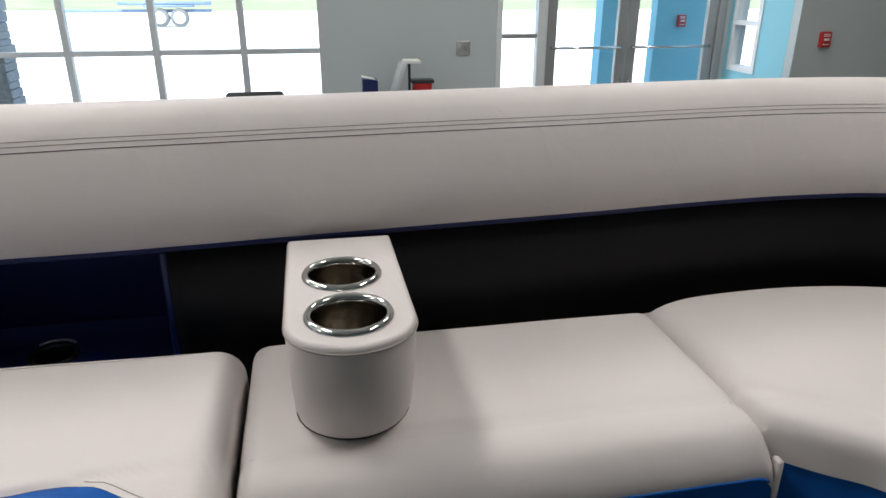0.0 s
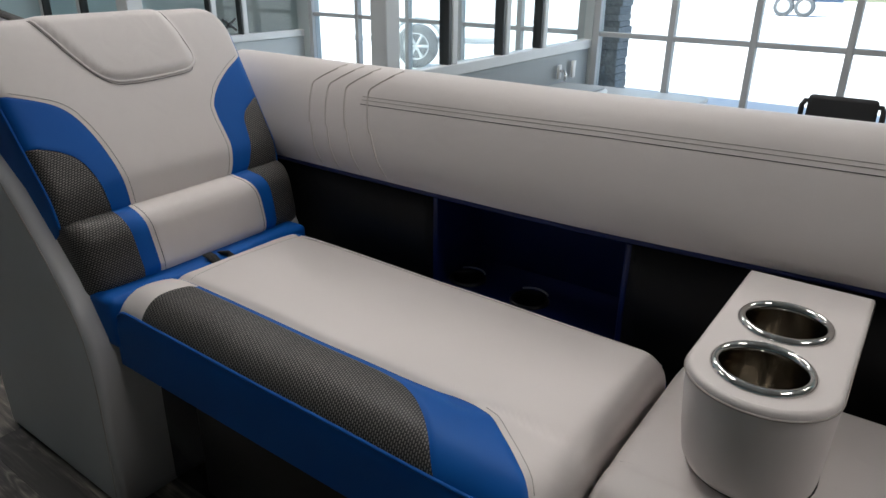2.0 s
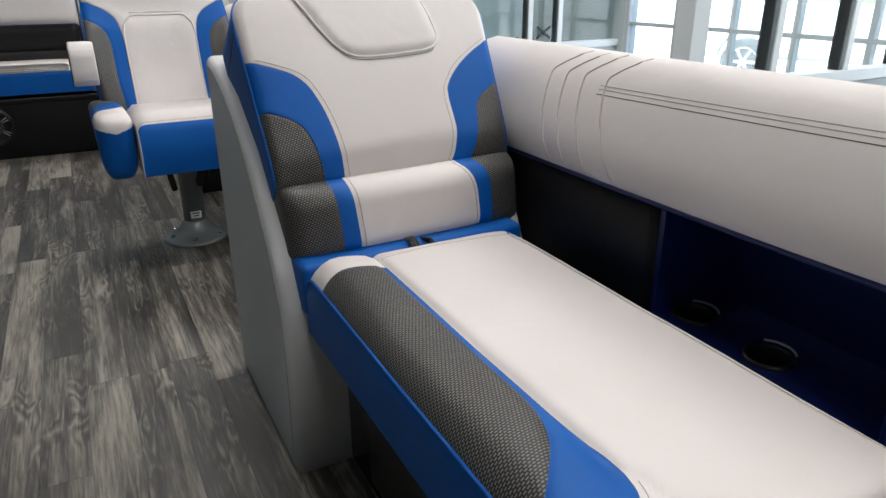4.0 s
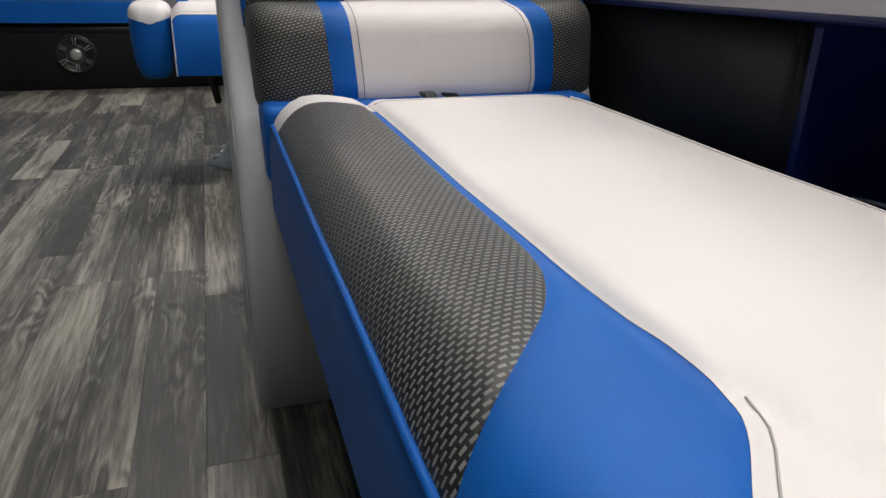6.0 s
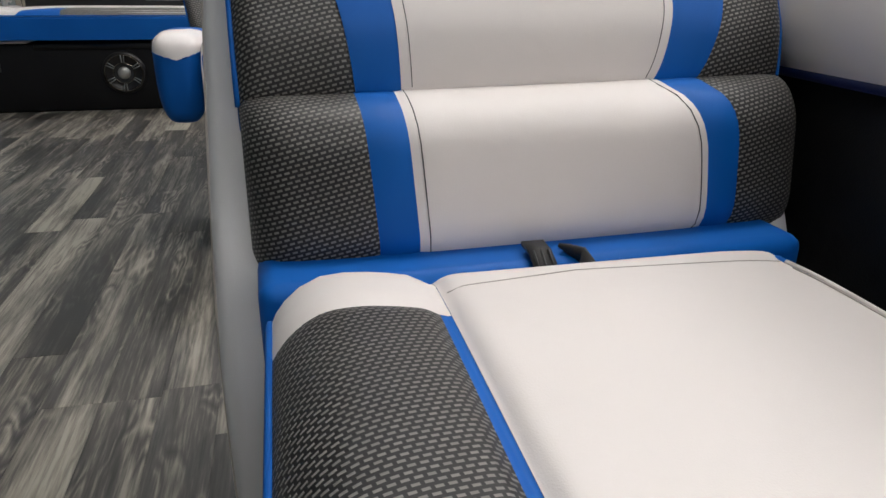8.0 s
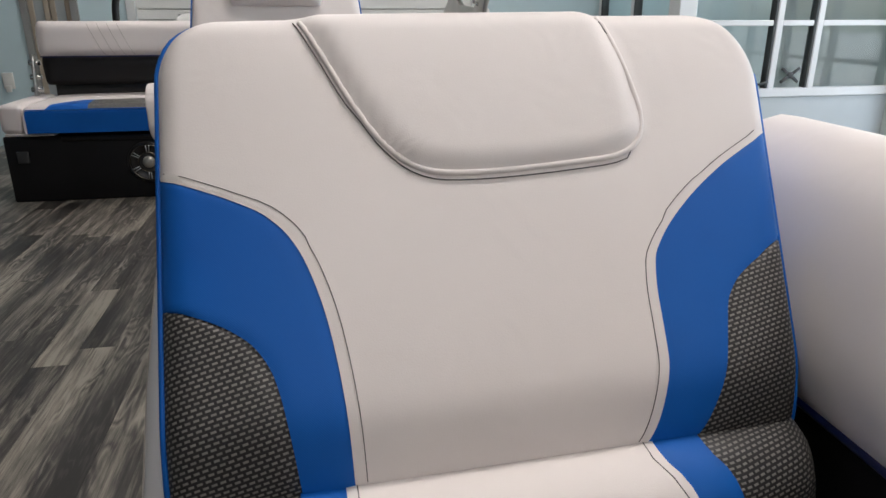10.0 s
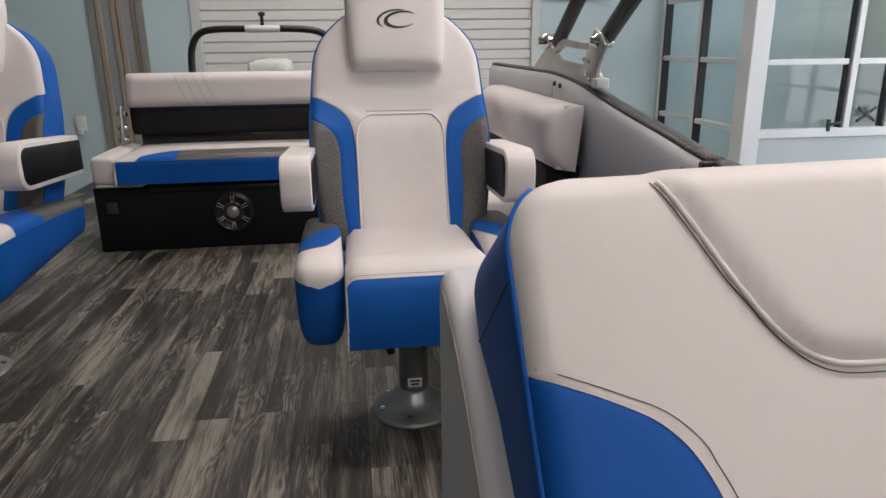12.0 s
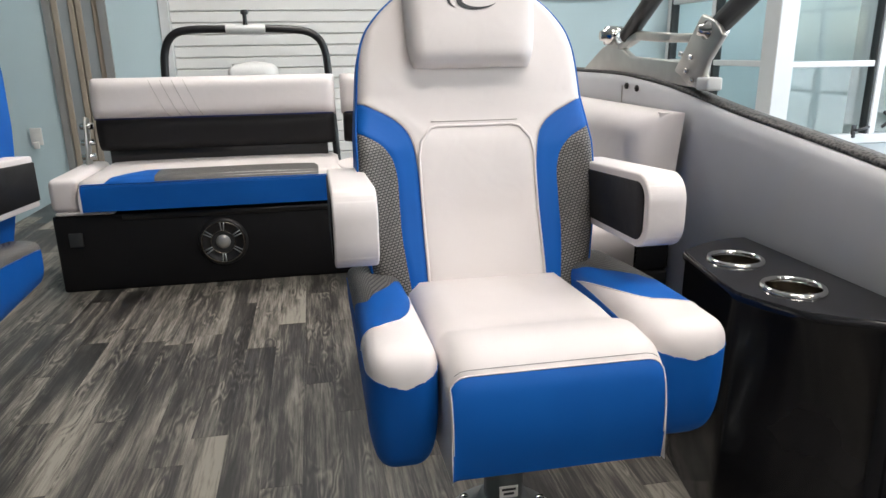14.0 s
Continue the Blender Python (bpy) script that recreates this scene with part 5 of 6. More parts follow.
def cup_armrest():
    a = thing("cup_holder_box", "pale vinyl box with two steel cup holders on the bench", "cup holder", (0.88, 0.182, 0.474))
    sh = Matrix.Translation(-Vector(a.location))
    zt = 0.655
    rings = []
    for f, z in ((0.0, 0.476), (0.25, 0.484), (0.5, 0.505), (0.78, 0.56), (0.95, 0.61), (1.0, 0.645)):
        rings.append((stadium(0.724 - 0.064 * f, 1.055, 0.181, 0.081 + 0.008 * f, front_r=0.084), z))
    part("side_cover", moved(side_skin(rings), sh), WHITE, a)
    edge = []
    for k in range(6):
        g = k / 5 * math.pi / 2
        q = 0.007 * (1 - math.cos(g))
        edge.append((stadium(0.659 + q, 1.055 - q, 0.181, 0.0895 - q, front_r=0.084 - q), 0.646 + 0.009 * math.sin(g)))
    part("top_edge", moved(side_skin(edge), sh), WHITE, a)
    holes = [(0.748, 0.183, 0.062), (0.888, 0.185, 0.062)]
    part("top_cover", moved(top_with_holes(edge[-1][0], zt, [(x, y, r * 0.84) for x, y, r in holes]), sh), WHITE, a, smooth=False)
    part("welt", moved(tube([(x, y, 0.645) for x, y in stadium(0.6588, 1.055, 0.181, 0.0897, front_r=0.084)], 0.0018, 6, True), sh), STITCH, a)
    part("foot_trim", moved(tube([(x, y, 0.478) for x, y in stadium(0.719, 1.05, 0.181, 0.0815, front_r=0.083)], 0.0042, 6, True), sh), RUBBER, a)
    for x, y, r in holes:
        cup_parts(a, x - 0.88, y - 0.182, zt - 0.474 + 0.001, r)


cup_armrest()


# ---- captain's chairs ----
def captain_chair(at, turn=0.0):
    c = thing("captain_chair", "pale, blue and grey mesh captain's chair on a steel pedestal", "chair", at, "captain's chairs")
    # pedestal
    part("pedestal_base", lathe([(0.0, 0.0), (0.132, 0.0), (0.133, 0.006), (0.124, 0.014), (0.095, 0.026), (0.066, 0.048), (0.055, 0.075), (0.05, 0.08)], 40), PEDESTAL, c, "grey domed steel base")
    col = part("column", lathe([(0.045, 0.07), (0.045, 0.34), (0.05, 0.345)], 28), PEDESTAL, c)
    lab = part("sticker", box(-0.022, 0.022, -0.0475, -0.044, 0.095, 0.125, 0.001, 1), PAPER, col, "small black and white sticker", smooth=False)
    for z, w in ((0.117, 0.016), (0.106, 0.012)):
        part("print_bar", box(-w, w, -0.0483, -0.0476, z - 0.003, z + 0.003), GASKET, lab, smooth=False)
    for k in range(6):
        g = k * math.tau / 6 + 0.3
        part("bolt", moved(lathe([(0.011, 0.0), (0.011, 0.006), (0.007, 0.009)], 12), pose(0.105 * math.cos(g), 0.105 * math.sin(g), 0.02)), STEEL, c)
    part("slider", box(-0.14, 0.14, -0.17, 0.18, 0.345, 0.378, 0.008, 2), RUBBER, c, "black seat slider")
    for x, y in ((-0.09, -0.12), (0.05, -0.1), (0.11, -0.04)):
        part("lever", moved(merged(box(-0.012, 0.012, -0.02, 0.02, -0.11, 0.02, 0.008, 2)), pose(x, y, 0.35, 12, 14 if x > 0 else -10, 0)), RUBBER, c)
    # seat cushion, its face turned forward: a pad that wraps over the front edge
    def bend(x, b):
        return 0.014 * math.exp(-((b + 0.265) / 0.06) ** 2) - 0.008 * math.exp(-((b + 0.165) / 0.03) ** 2)
    S = Pad((0, 0, 0.558), (1, 0, 0), (0, 1, -0.06), (0, 0.06, 1), -0.188, 0.188, -0.335, 0.27, 0.03, 0.055, 0.207, 0.006, bend, 0.014)
    cut = -0.335 + 0.055 - 0.055 * 1.05
    S.strip("seat_cover", WHITE, c, None, None, cut, None, 30, 60, "pale off-white vinyl", seam=0.0008)
    S.strip("front_panel", BLUE, c, -0.193, 0.193, None, cut, 20, 24, "royal blue vinyl front", seam=0.0008)
    S.strip("front_edge", WHITE, c, None, -0.193, None, cut, 8, 20)
    S.strip("front_edge", WHITE, c, 0.193, None, None, cut, 8, 20)
    S.line("welt", WHITE, c, [(-0.191, -0.45), (-0.193, cut), (0.193, cut), (0.191, -0.45)], 0.0014, 0.0002)
    S.line("stitch", DKSTITCH, c, [(-0.18, cut + 0.008), (0.18, cut + 0.008)], 0.0004, 0.0003)
    S.core("seat_pan", RUBBER, c)
    # side bolsters: rounded pods, blue below, white nose, blue and mesh on top
    for sgn in (-1, 1):
        def pod_at(u, v):
            # u runs fore to aft, v round the section; the first stretch of u is the blunt nose
            ang = min(1.0, u / 0.16) * math.pi / 2
            k = math.sin(ang) ** 0.62
            y = -0.300 + (0.055 * (1 - math.cos(ang)) if u < 0.16 else 0.055 + 0.54 * (u - 0.16) / 0.84)
            wx = (0.064 if sgn < 0 else 0.080) * k * (1 - 0.12 * u)
            top_z = 0.588 - 0.03 * u + 0.012 * math.sin(u * math.pi)
            low_z = 0.338 + 0.08 * u
            zc = top_z * 0.74 + low_z * 0.26
            g = v * math.tau
            sx, sz = math.cos(g), math.sin(g)
            x = math.copysign(abs(sx) ** 0.55, sx) * wx
            z = math.copysign(abs(sz) ** 0.6, sz) * k * (top_z - zc if sz > 0 else zc - low_z)
            return Vector((sgn * ((0.252 if sgn < 0 else 0.268) + 0.012 * u + x), y, zc + z))
        def patch(name, mat, u0, u1, v0, v1, nu=14, nv=14, label=""):
            bm = bmesh.new()
            uvl = bm.loops.layers.uv.new("UVMap")
            g = [[bm.verts.new(pod_at(u0(v) + (u1(v) - u0(v)) * i / nu, v)) for v in [v0 + (v1 - v0) * k / nv for k in range(nv + 1)]] for i in range(nu + 1)]
            for i in range(nu):
                for k in range(nv):
                    f = bm.faces.new((g[i][k], g[i + 1][k], g[i + 1][k + 1], g[i][k + 1]))
                    for lp, (ii, kk) in zip(f.loops, ((i, k), (i + 1, k), (i + 1, k + 1), (i, k + 1))):
                        vv = v0 + (v1 - v0) * kk / nv
                        lp[uvl].uv = ((u0(vv) + (u1(vv) - u0(vv)) * ii / nu) * 0.6, vv * 0.42)
            bmesh.ops.remove_doubles(bm, verts=bm.verts, dist=1e-5)
            bmesh.ops.recalc_face_normals(bm, faces=bm.faces)
            return part(name, bm, mat, pod, label)
        pod = part("side_bolster", merged(box(sgn * 0.258 - 0.03, sgn * 0.258 + 0.03, -0.20, 0.27, 0.43, 0.52, 0.01, 1)), BLUE, c)
        one, zero = (lambda v: 1.0), (lambda v: 0.0)
        nose_line = lambda v: 0.27 + 0.44 * max(0.0, (v - 0.22) / 0.265) ** 1.4
        mesh_line = lambda v: min(0.98, 0.53 + 0.03 * math.sin(v * 26) + 0.36 * max(0.0, (v - 0.20) / 0.285))
        patch("lower_cover", BLUE, zero, one, 0.485, 1.015, 30, 26, "royal blue vinyl")
        patch("nose_cover", WHITE, zero, nose_line, 0.015, 0.485, 20, 22, "pale vinyl nose")
        patch("blue_band", BLUE, nose_line, mesh_line, 0.015, 0.485, 8, 22)
        patch("mesh_top", MESHF, mesh_line, one, 0.015, 0.485, 12, 22, "grey mesh cloth")
        for v in (0.485, 1.015):
            part("seam", tube([pod_at(u, v) for u in np.linspace(0.01, 0.98, 24)], 0.0018, 5), BLUE, pod)
        part("seam", tube([pod_at(nose_line(v), v) for v in np.linspace(0.015, 0.485, 22)], 0.0018, 5), WHITE, pod)
    # back
    t0 = 0.471
    lean = 0.25
    B = Vector((0, lean, 1)).normalized()
    N = Vector((0, -1, lean)).normalized()
    half = curve_fn((0.0, 0.252), (0.12, 0.270), (0.30, 0.286), (0.42, 0.284), (0.51, 0.276), (0.60, 0.266), (0.65, 0.250), (0.69, 0.222), (0.72, 0.192), (0.75, 0.15), (0.77, 0.10))

    def bbend(x, b):
        lumbar = 0.045 * math.exp(-((b - 0.03) / 0.16) ** 2) * max(0.0, 1 - (x / 0.26) ** 4)
        cup = 0.05 * (abs(x) / 0.28) ** 3 * max(0, min(1, (0.50 - b) / 0.12))
        panel = 0.012 / (1 + math.exp(60 * (max(abs(x) - 0.135, b - 0.425))))
        neck = 0.010 * math.exp(-((b - 0.44) / 0.05) ** 2)
        return cup + lumbar + panel - neck * 0.5

    K = Pad((0, 0.185, t0), (1, 0, 0), B, N, lambda t: -half(t), half, 0.0, 0.77, 0.03, 0.03, 0.115, 0.008, bbend)
    ww = curve_fn((0.0, 0.138), (0.10, 0.140), (0.30, 0.142), (0.37, 0.148), (0.41, 0.158), (0.435, 0.175), (0.455, 0.200), (0.475, 0.238), (0.490, 0.272), (0.498, 0.36))
    mm = curve_fn((0.0, 0.172), (0.08, 0.182), (0.20, 0.192), (0.30, 0.192), (0.35, 0.200), (0.385, 0.222), (0.405, 0.250), (0.418, 0.285), (0.425, 0.36))
    se = lambda t: half(min(max(t, 0), 0.77)) + 0.004
    K.strip("back_cover", WHITE, c, lambda t: -min(se(t), ww(t)), lambda t: min(se(t), ww(t)), nu=44, nt=110, label="pale off-white vinyl")
    for sgn in (-1, 1):
        lohi = lambda f, g: ((lambda t: -max(f(t), g(t))), (lambda t: -min(f(t), g(t)))) if sgn < 0 else ((lambda t: min(f(t), g(t))), (lambda t: max(f(t), g(t))))
        cw, cm = (lambda t: min(se(t), ww(t))), (lambda t: min(se(t), mm(t)))
        a, b = lohi(cw, cm)
        K.strip("blue_panel", BLUE, c, a, b, None, 0.50, 10, 70, "royal blue vinyl")
        a, b = lohi(cm, se)
        K.strip("mesh_panel", MESHF, c, a, b, None, 0.43, 14, 60, "grey mesh cloth")
        if sgn < 0:
            K.strip("side_gusset", BLUE, c, None, lambda t: -se(t), nu=8, nt=70, label="royal blue vinyl side")
        else:
            K.strip("side_gusset", BLUE, c, se, None, nu=8, nt=70, label="royal blue vinyl side")
        K.line("piping", BLUE, c, [(sgn * se(t), t) for t in np.linspace(0.0, 0.755, 50)], 0.003, 0.0006)
        K.line("seam", STITCH, c, [(sgn * (ww(t) - 0.002), t) for t in np.linspace(0.0, 0.486, 40)], 0.0012, 0.001)
    arch = [(-0.138, 0.0), (-0.139, 0.36), (-0.132, 0.395), (-0.108, 0.425), (-0.09, 0.430), (0.09, 0.430), (0.108, 0.425), (0.132, 0.395), (0.139, 0.36), (0.138, 0.0)]
    K.line("panel_welt", WHITE, c, arch, 0.0034, 0.001)
    K.line("panel_stitch", STITCH, c, [(-0.105, 0.441), (0.105, 0.441)], 0.0012, 0.001)
    K.core("back_shell", BLUE, c)
    # head pad with a plain swoosh mark
    hw = curve_fn((0.0, 0.140), (0.05, 0.150), (0.22, 0.156), (0.27, 0.150))
    Hd = Pad(Vector((0, 0.185, t0)) + B * 0.565 + N * 0.048, (1, 0, 0), B, N, lambda t: -hw(t), hw, 0.0, 0.27, 0.028, 0.03, 0.06, 0.012)
    head = part("head_pad", merged(box(-0.13, 0.13, 0.185 + 0.60 * lean - 0.02, 0.185 + 0.60 * lean + 0.05, t0 + 0.57, t0 + 0.79, 0.02, 2)), WHITE, c)
    Hd.strip("head_cover", WHITE, head, None, None, nu=36, nt=40)

    def swoosh(cx, cy, rx, ry, a0, a1, wmax, tilt):
        bm = bmesh.new()
        left, right = [], []
        for k in range(31):
            f = k / 30
            g = radians(a0 + (a1 - a0) * f)
            w = wmax * math.sin(math.pi * f) ** 0.8 + 0.0003
            p, q = [], []
            for lst, s in ((left, 1), (right, -1)):
                x, y = cx + (rx + s * w) * math.cos(g), cy + (ry + s * w * 0.8) * math.sin(g)
                x, y = x + y * tilt - cy * tilt, y
                lst.append(bm.verts.new(Hd.at(x, y, 0.0012)))
        for k in range(30):
            bm.faces.new((left[k], left[k + 1], right[k + 1], right[k]))
        bmesh.ops.recalc_face_normals(bm, faces=bm.faces)
        for f in bm.faces:
            if f.normal.dot(N) < 0:
                f.normal_flip()
        return bm

    part("emblem_stroke", swoosh(0.016, 0.146, 0.048, 0.024, 40, 330, 0.0058, 0.35), GASKET, head, "plain black curved emblem")
    part("emblem_stroke", swoosh(0.001, 0.147, 0.057, 0.029, 75, 235, 0.0040, 0.35), GASKET, head, "plain black curved emblem")
    # folding arms: pale band round black side faces
    for sgn in (-1, 1):
        x0, x1 = sorted((sgn * 0.268, sgn * 0.352))
        def arm_outline(r, inset):
            pts = []
            for cx, cz, g0 in ((-0.085 + r, 0.816 - r, 90), (-0.085 + r, 0.660 + r, 180)):
                for k in range(9):
                    g = radians(g0 + 90 * k / 8)
                    pts.append((cx + (r - inset) * math.cos(g), cz + (r - inset) * math.sin(g)))
            pts += [(0.34, 0.648 + inset), (0.34, 0.792 - inset)]
            return pts
        arm = part("arm", prism(arm_outline(0.055, 0.0), "x", x0, x1, 0.010, 3), WHITE, c, "padded arm with a pale vinyl band")
        for xa, xb in ((x0 - 0.003, x0 + 0.004), (x1 - 0.004, x1 + 0.003)):
            part("arm_face", prism(arm_outline(0.052, 0.017), "x", xa, xb, 0.002, 1), BLACKV, arm, "black vinyl face")
        part("hinge", box(sgn * 0.27 - 0.03, sgn * 0.27 + 0.03, 0.30, 0.36, 0.64, 0.70, 0.01, 2), RUBBER, c)
    c.rotation_euler = (0, 0, radians(turn))
    return c


_chair = captain_chair((0.520, 2.995, 0.0))
_c2 = copy_thing(_chair, pose(-1.02, 3.47, 0, 0, 0, -4))
tagged(_c2, "pale, blue and mesh captain's chair by the starboard side")


# ---- port side aft of the chaise ----
RAIL_Z = curve_fn((1.8, 0.77), (2.67, 0.80), (3.0, 0.84), (3.35, 0.882), (3.85, 0.950), (4.2, 0.968), (5.4, 0.968))
RAIL_X = curve_fn((1.8, 1.25), (4.2, 1.25), (5.4, 1.25))


def side_wall(name, y0, y1, label):
    s = thing(name, label, "side panel", (1.26, (y0 + y1) / 2, 0.0))
    sh = Matrix.Translation(-Vector(s.location))
    n = 24
    ys = [y0 + (y1 - y0) * k / n for k in range(n + 1)]
    bm = bmesh.new()
    prof = lambda y: [(1.25, 0.0), (1.25, RAIL_Z(y) - 0.07), (1.253, RAIL_Z(y) - 0.03), (1.262, RAIL_Z(y) - 0.008), (1.275, RAIL_Z(y)), (1.30, RAIL_Z(y)), (1.30, 0.0)]
    rings = [[bm.verts.new((x, y, z)) for x, z in prof(y)] for y in ys]
    for a, b in zip(rings, rings[1:]):
        for k in range(7):
            bm.faces.new((a[k], a[(k + 1) % 7], b[(k + 1) % 7], b[k]))
    bm.faces.new(rings[0])
    bm.faces.new(rings[-1][::-1])
    bmesh.ops.recalc_face_normals(bm, faces=bm.faces)
    part("cover", moved(bm, sh), GREYV, s)
    bm = bmesh.new()
    rings = [[bm.verts.new((x, y, RAIL_Z(y) + z)) for x, z in ((1.268, -0.002), (1.27, 0.008), (1.285, 0.013), (1.312, 0.012), (1.322, 0.002), (1.322, -0.05), (1.302, -0.05), (1.302, -0.002))] for y in ys]
    for a, b in zip(rings, rings[1:]):
        for k in range(8):
            bm.faces.new((a[k], a[(k + 1) % 8], b[(k + 1) % 8], b[k]))
    bm.faces.new(rings[0])
    bm.faces.new(rings[-1][::-1])
    bmesh.ops.recalc_face_normals(bm, faces=bm.faces)
    part("rail_trim", moved(bm, sh), RAILM, s, "black and silver ribbed trim")
    return s, sh


_s, _sh = side_wall("gunwale", 2.715, 5.45, "pale grey vinyl side panel with a ribbed dark rail")
part("gate_edge", moved(box(1.244, 1.306, 2.690, 2.713, 0.0, RAIL_Z(2.7) + 0.006, 0.004, 1), _sh), PLASTIC, _s, "black gate edge", smooth=False)
for _y, _z in ((2.80, 0.765), (3.93, 0.925), (4.01, 0.93)):
    part("snap_button", moved(moved(lathe([(0.011, 0.0), (0.011, 0.006), (0.006, 0.009)], 16), pose(0, 0, 0, 0, -90, 0)), _sh @ pose(1.25, _y, _z)), RUBBER, _s)
part("panel_seam", moved(tube([(1.2495, 4.05, z) for z in np.linspace(0.5, 0.93, 8)], 0.002, 5), _sh), STITCH, _s)
_s, _sh = side_wall("boarding_gate", 1.87, 2.685, "pale grey vinyl gate panel with a ribbed dark rail")
part("latch", moved(box(1.236, 1.25, 2.60, 2.66, 0.40, 0.43, 0.004, 2), _sh), RUBBER, _s)


def console():
    c = thing("cup_console", "glossy black side console with two steel cup holders on the deck", "console", (1.12, 2.95, 0.0))
    sh = Matrix.Translation(-Vector(c.location))
    o = [(1.245, 3.25), (1.17, 3.245), (1.045, 3.185), (1.022, 3.14), (0.982, 2.91), (0.985, 2.86), (1.012, 2.795), (1.05, 2.735), (1.14, 2.675), (1.175, 2.662), (1.215, 2.668), (1.245, 2.69)]
    o = smooth_path(o + [o[0]], 3)[:-1]
    cx, cy = 1.16, 2.95
    sc = lambda f: [(cx + (x - cx) * f, cy + (y - cy) * f) for x, y in o]
    part("body", moved(side_skin([(sc(1.0), 0.0), (sc(0.985), 0.30), (sc(0.975), 0.548), (sc(1.0), 0.553), (sc(1.004), 0.562), (sc(1.0), 0.571), (sc(0.985), 0.575)]), sh), GLOSSB, c)
    holes = [(1.105, 3.072, 0.066), (1.105, 2.868, 0.066)]
    part("top", moved(top_with_holes(sc(0.985), 0.575, [(x, y, r * 0.84) for x, y, r in holes]), sh), GLOSSB, c, smooth=False)
    for x, y, r in holes:
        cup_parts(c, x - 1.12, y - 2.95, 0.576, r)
    part("latch_knob", moved(moved(lathe([(0.024, 0), (0.024, 0.008), (0.012, 0.012), (0.012, 0.02), (0.018, 0.024), (0.014, 0.03)], 20), pose(0, 0, 0, 0, -90, 0)), sh @ pose(1.008, 3.05, 0.235)), STEEL, c, "steel latch knob")
    part("latch_knob", moved(moved(lathe([(0.014, 0), (0.014, 0.012), (0.006, 0.016)], 16), pose(0, 0, 0, 90, 0, 0)), sh @ pose(1.205, 2.668, 0.535)), STEEL, c, "steel latch knob")


console()


# ---- aft seats ----
def aft_seats():
    b = seat_base(AFT, [(-1.05, 4.94), (0.62, 4.94), (0.62, 3.62), (1.245, 3.62), (1.245, 5.55), (-1.05, 5.55)], 0.365, BLACKV)
    ref = Matrix.Translation(-Vector(AFT.location))
    part("outlet", moved(box(-0.99, -0.93, 4.928, 4.94, 0.22, 0.285, 0.004, 2), ref), GASKET, b)
    part("trim_strip", moved(box(-0.75, 0.40, 4.932, 4.94, 0.335, 0.362, 0.003, 1), ref), PLASTIC, b)
    s = thing("loudspeaker", "round black loudspeaker with chrome spokes in the bench front", "loudspeaker", (-0.318, 4.94, 0.205))
    turn = pose(0, 0, 0, 90, 0, 0)
    part("surround", moved(lathe([(0.06, 0.002), (0.085, 0.004), (0.098, 0.014), (0.110, 0.012), (0.116, 0.0)], 40, False), turn), PLASTIC, s)
    part("cone", moved(lathe([(0.10, 0.003), (0.06, 0.0015), (0.03, 0.006), (0.0, 0.007)], 36, False), turn), GASKET, s)
    part("chrome_ring", moved(moved(tube([(0.098 * math.cos(k / 40 * math.tau), 0.098 * math.sin(k / 40 * math.tau), 0) for k in range(40)], 0.003, 6, True), pose(0, 0, 0.016)), turn), DIMSTEEL, s, "chrome ring")
    part("dome", moved(lathe([(0.034, 0.004), (0.033, 0.014), (0.026, 0.020), (0.012, 0.023), (0.0, 0.0235)], 24, False), turn), ALU, s, "silver dust dome")
    part("inner_ring", moved(moved(tube([(0.055 * math.cos(k / 30 * math.tau), 0.055 * math.sin(k / 30 * math.tau), 0) for k in range(30)], 0.003, 6, True), pose(0, 0, 0.013)), turn), DIMSTEEL, s)
    for k in range(6):
        for o in (-0.09, 0.09):
            g = k * math.tau / 6 + 0.5 + o
            part("spoke", moved(tube([(0.056 * math.cos(g), 0.056 * math.sin(g), 0.013), (0.098 * math.cos(g), 0.098 * math.sin(g), 0.016)], 0.003, 6), turn), PEDESTAL, s)
    # seat cushion of the aft bench
    P = Pad(Vector((0, 0, 0.53)) - Vector(AFT.location), (1, 0, 0), (0, 1, 0), (0, 0, 1), -0.915, 0.262, 4.905, 5.52, 0.03, 0.04, 0.145, 0.01)
    c = P.core("seat_cushion", PLASTIC, AFT, "pale cushion with blue and mesh front edge")
    cut = 4.905 + 0.04 - 0.045
    P.strip("front", BLUE, c, -0.905, None, None, cut, 30, 16, "royal blue vinyl front")
    P.strip("end", WHITE, c, None, -0.905, None, cut, 6, 16)
    top_line = lambda x: float(np.interp(x, [-0.80, -0.72, -0.64, -0.2, 0.14, 0.16], [cut, 5.0, 5.07, 5.09, 5.09, cut]))
    def band(name, mat, x0, x1, lo, hi, label=""):
        bm = bmesh.new()
        uvl = bm.loops.layers.uv.new("UVMap")
        n, m = 40, 8
        q = [[(x0 + (x1 - x0) * i / n) for i in range(n + 1)] for _ in range(m + 1)]
        g = [[(x, lo + (max(lo, hi(x)) - lo) * j / m) for x in q[j]] for j in range(m + 1)]
        vs = [[bm.verts.new(P.at(x, y, 0.0015)) for x, y in row] for row in g]
        for j in range(m):
            for i in range(n):
                f = bm.faces.new((vs[j][i], vs[j][i + 1], vs[j + 1][i + 1], vs[j + 1][i]))
                for lp, w in zip(f.loops, (g[j][i], g[j][i + 1], g[j + 1][i + 1], g[j + 1][i])):
                    lp[uvl].uv = w
        return part(name, bm, mat, c, label)
    P.strip("cover", WHITE, c, None, None, cut, None, 40, 40, "pale off-white vinyl")
    band("blue_band", BLUE, -0.80, -0.585, cut, top_line, "royal blue vinyl")
    band("mesh_band", MESHF, -0.585, 0.148, cut, top_line, "grey mesh cloth")
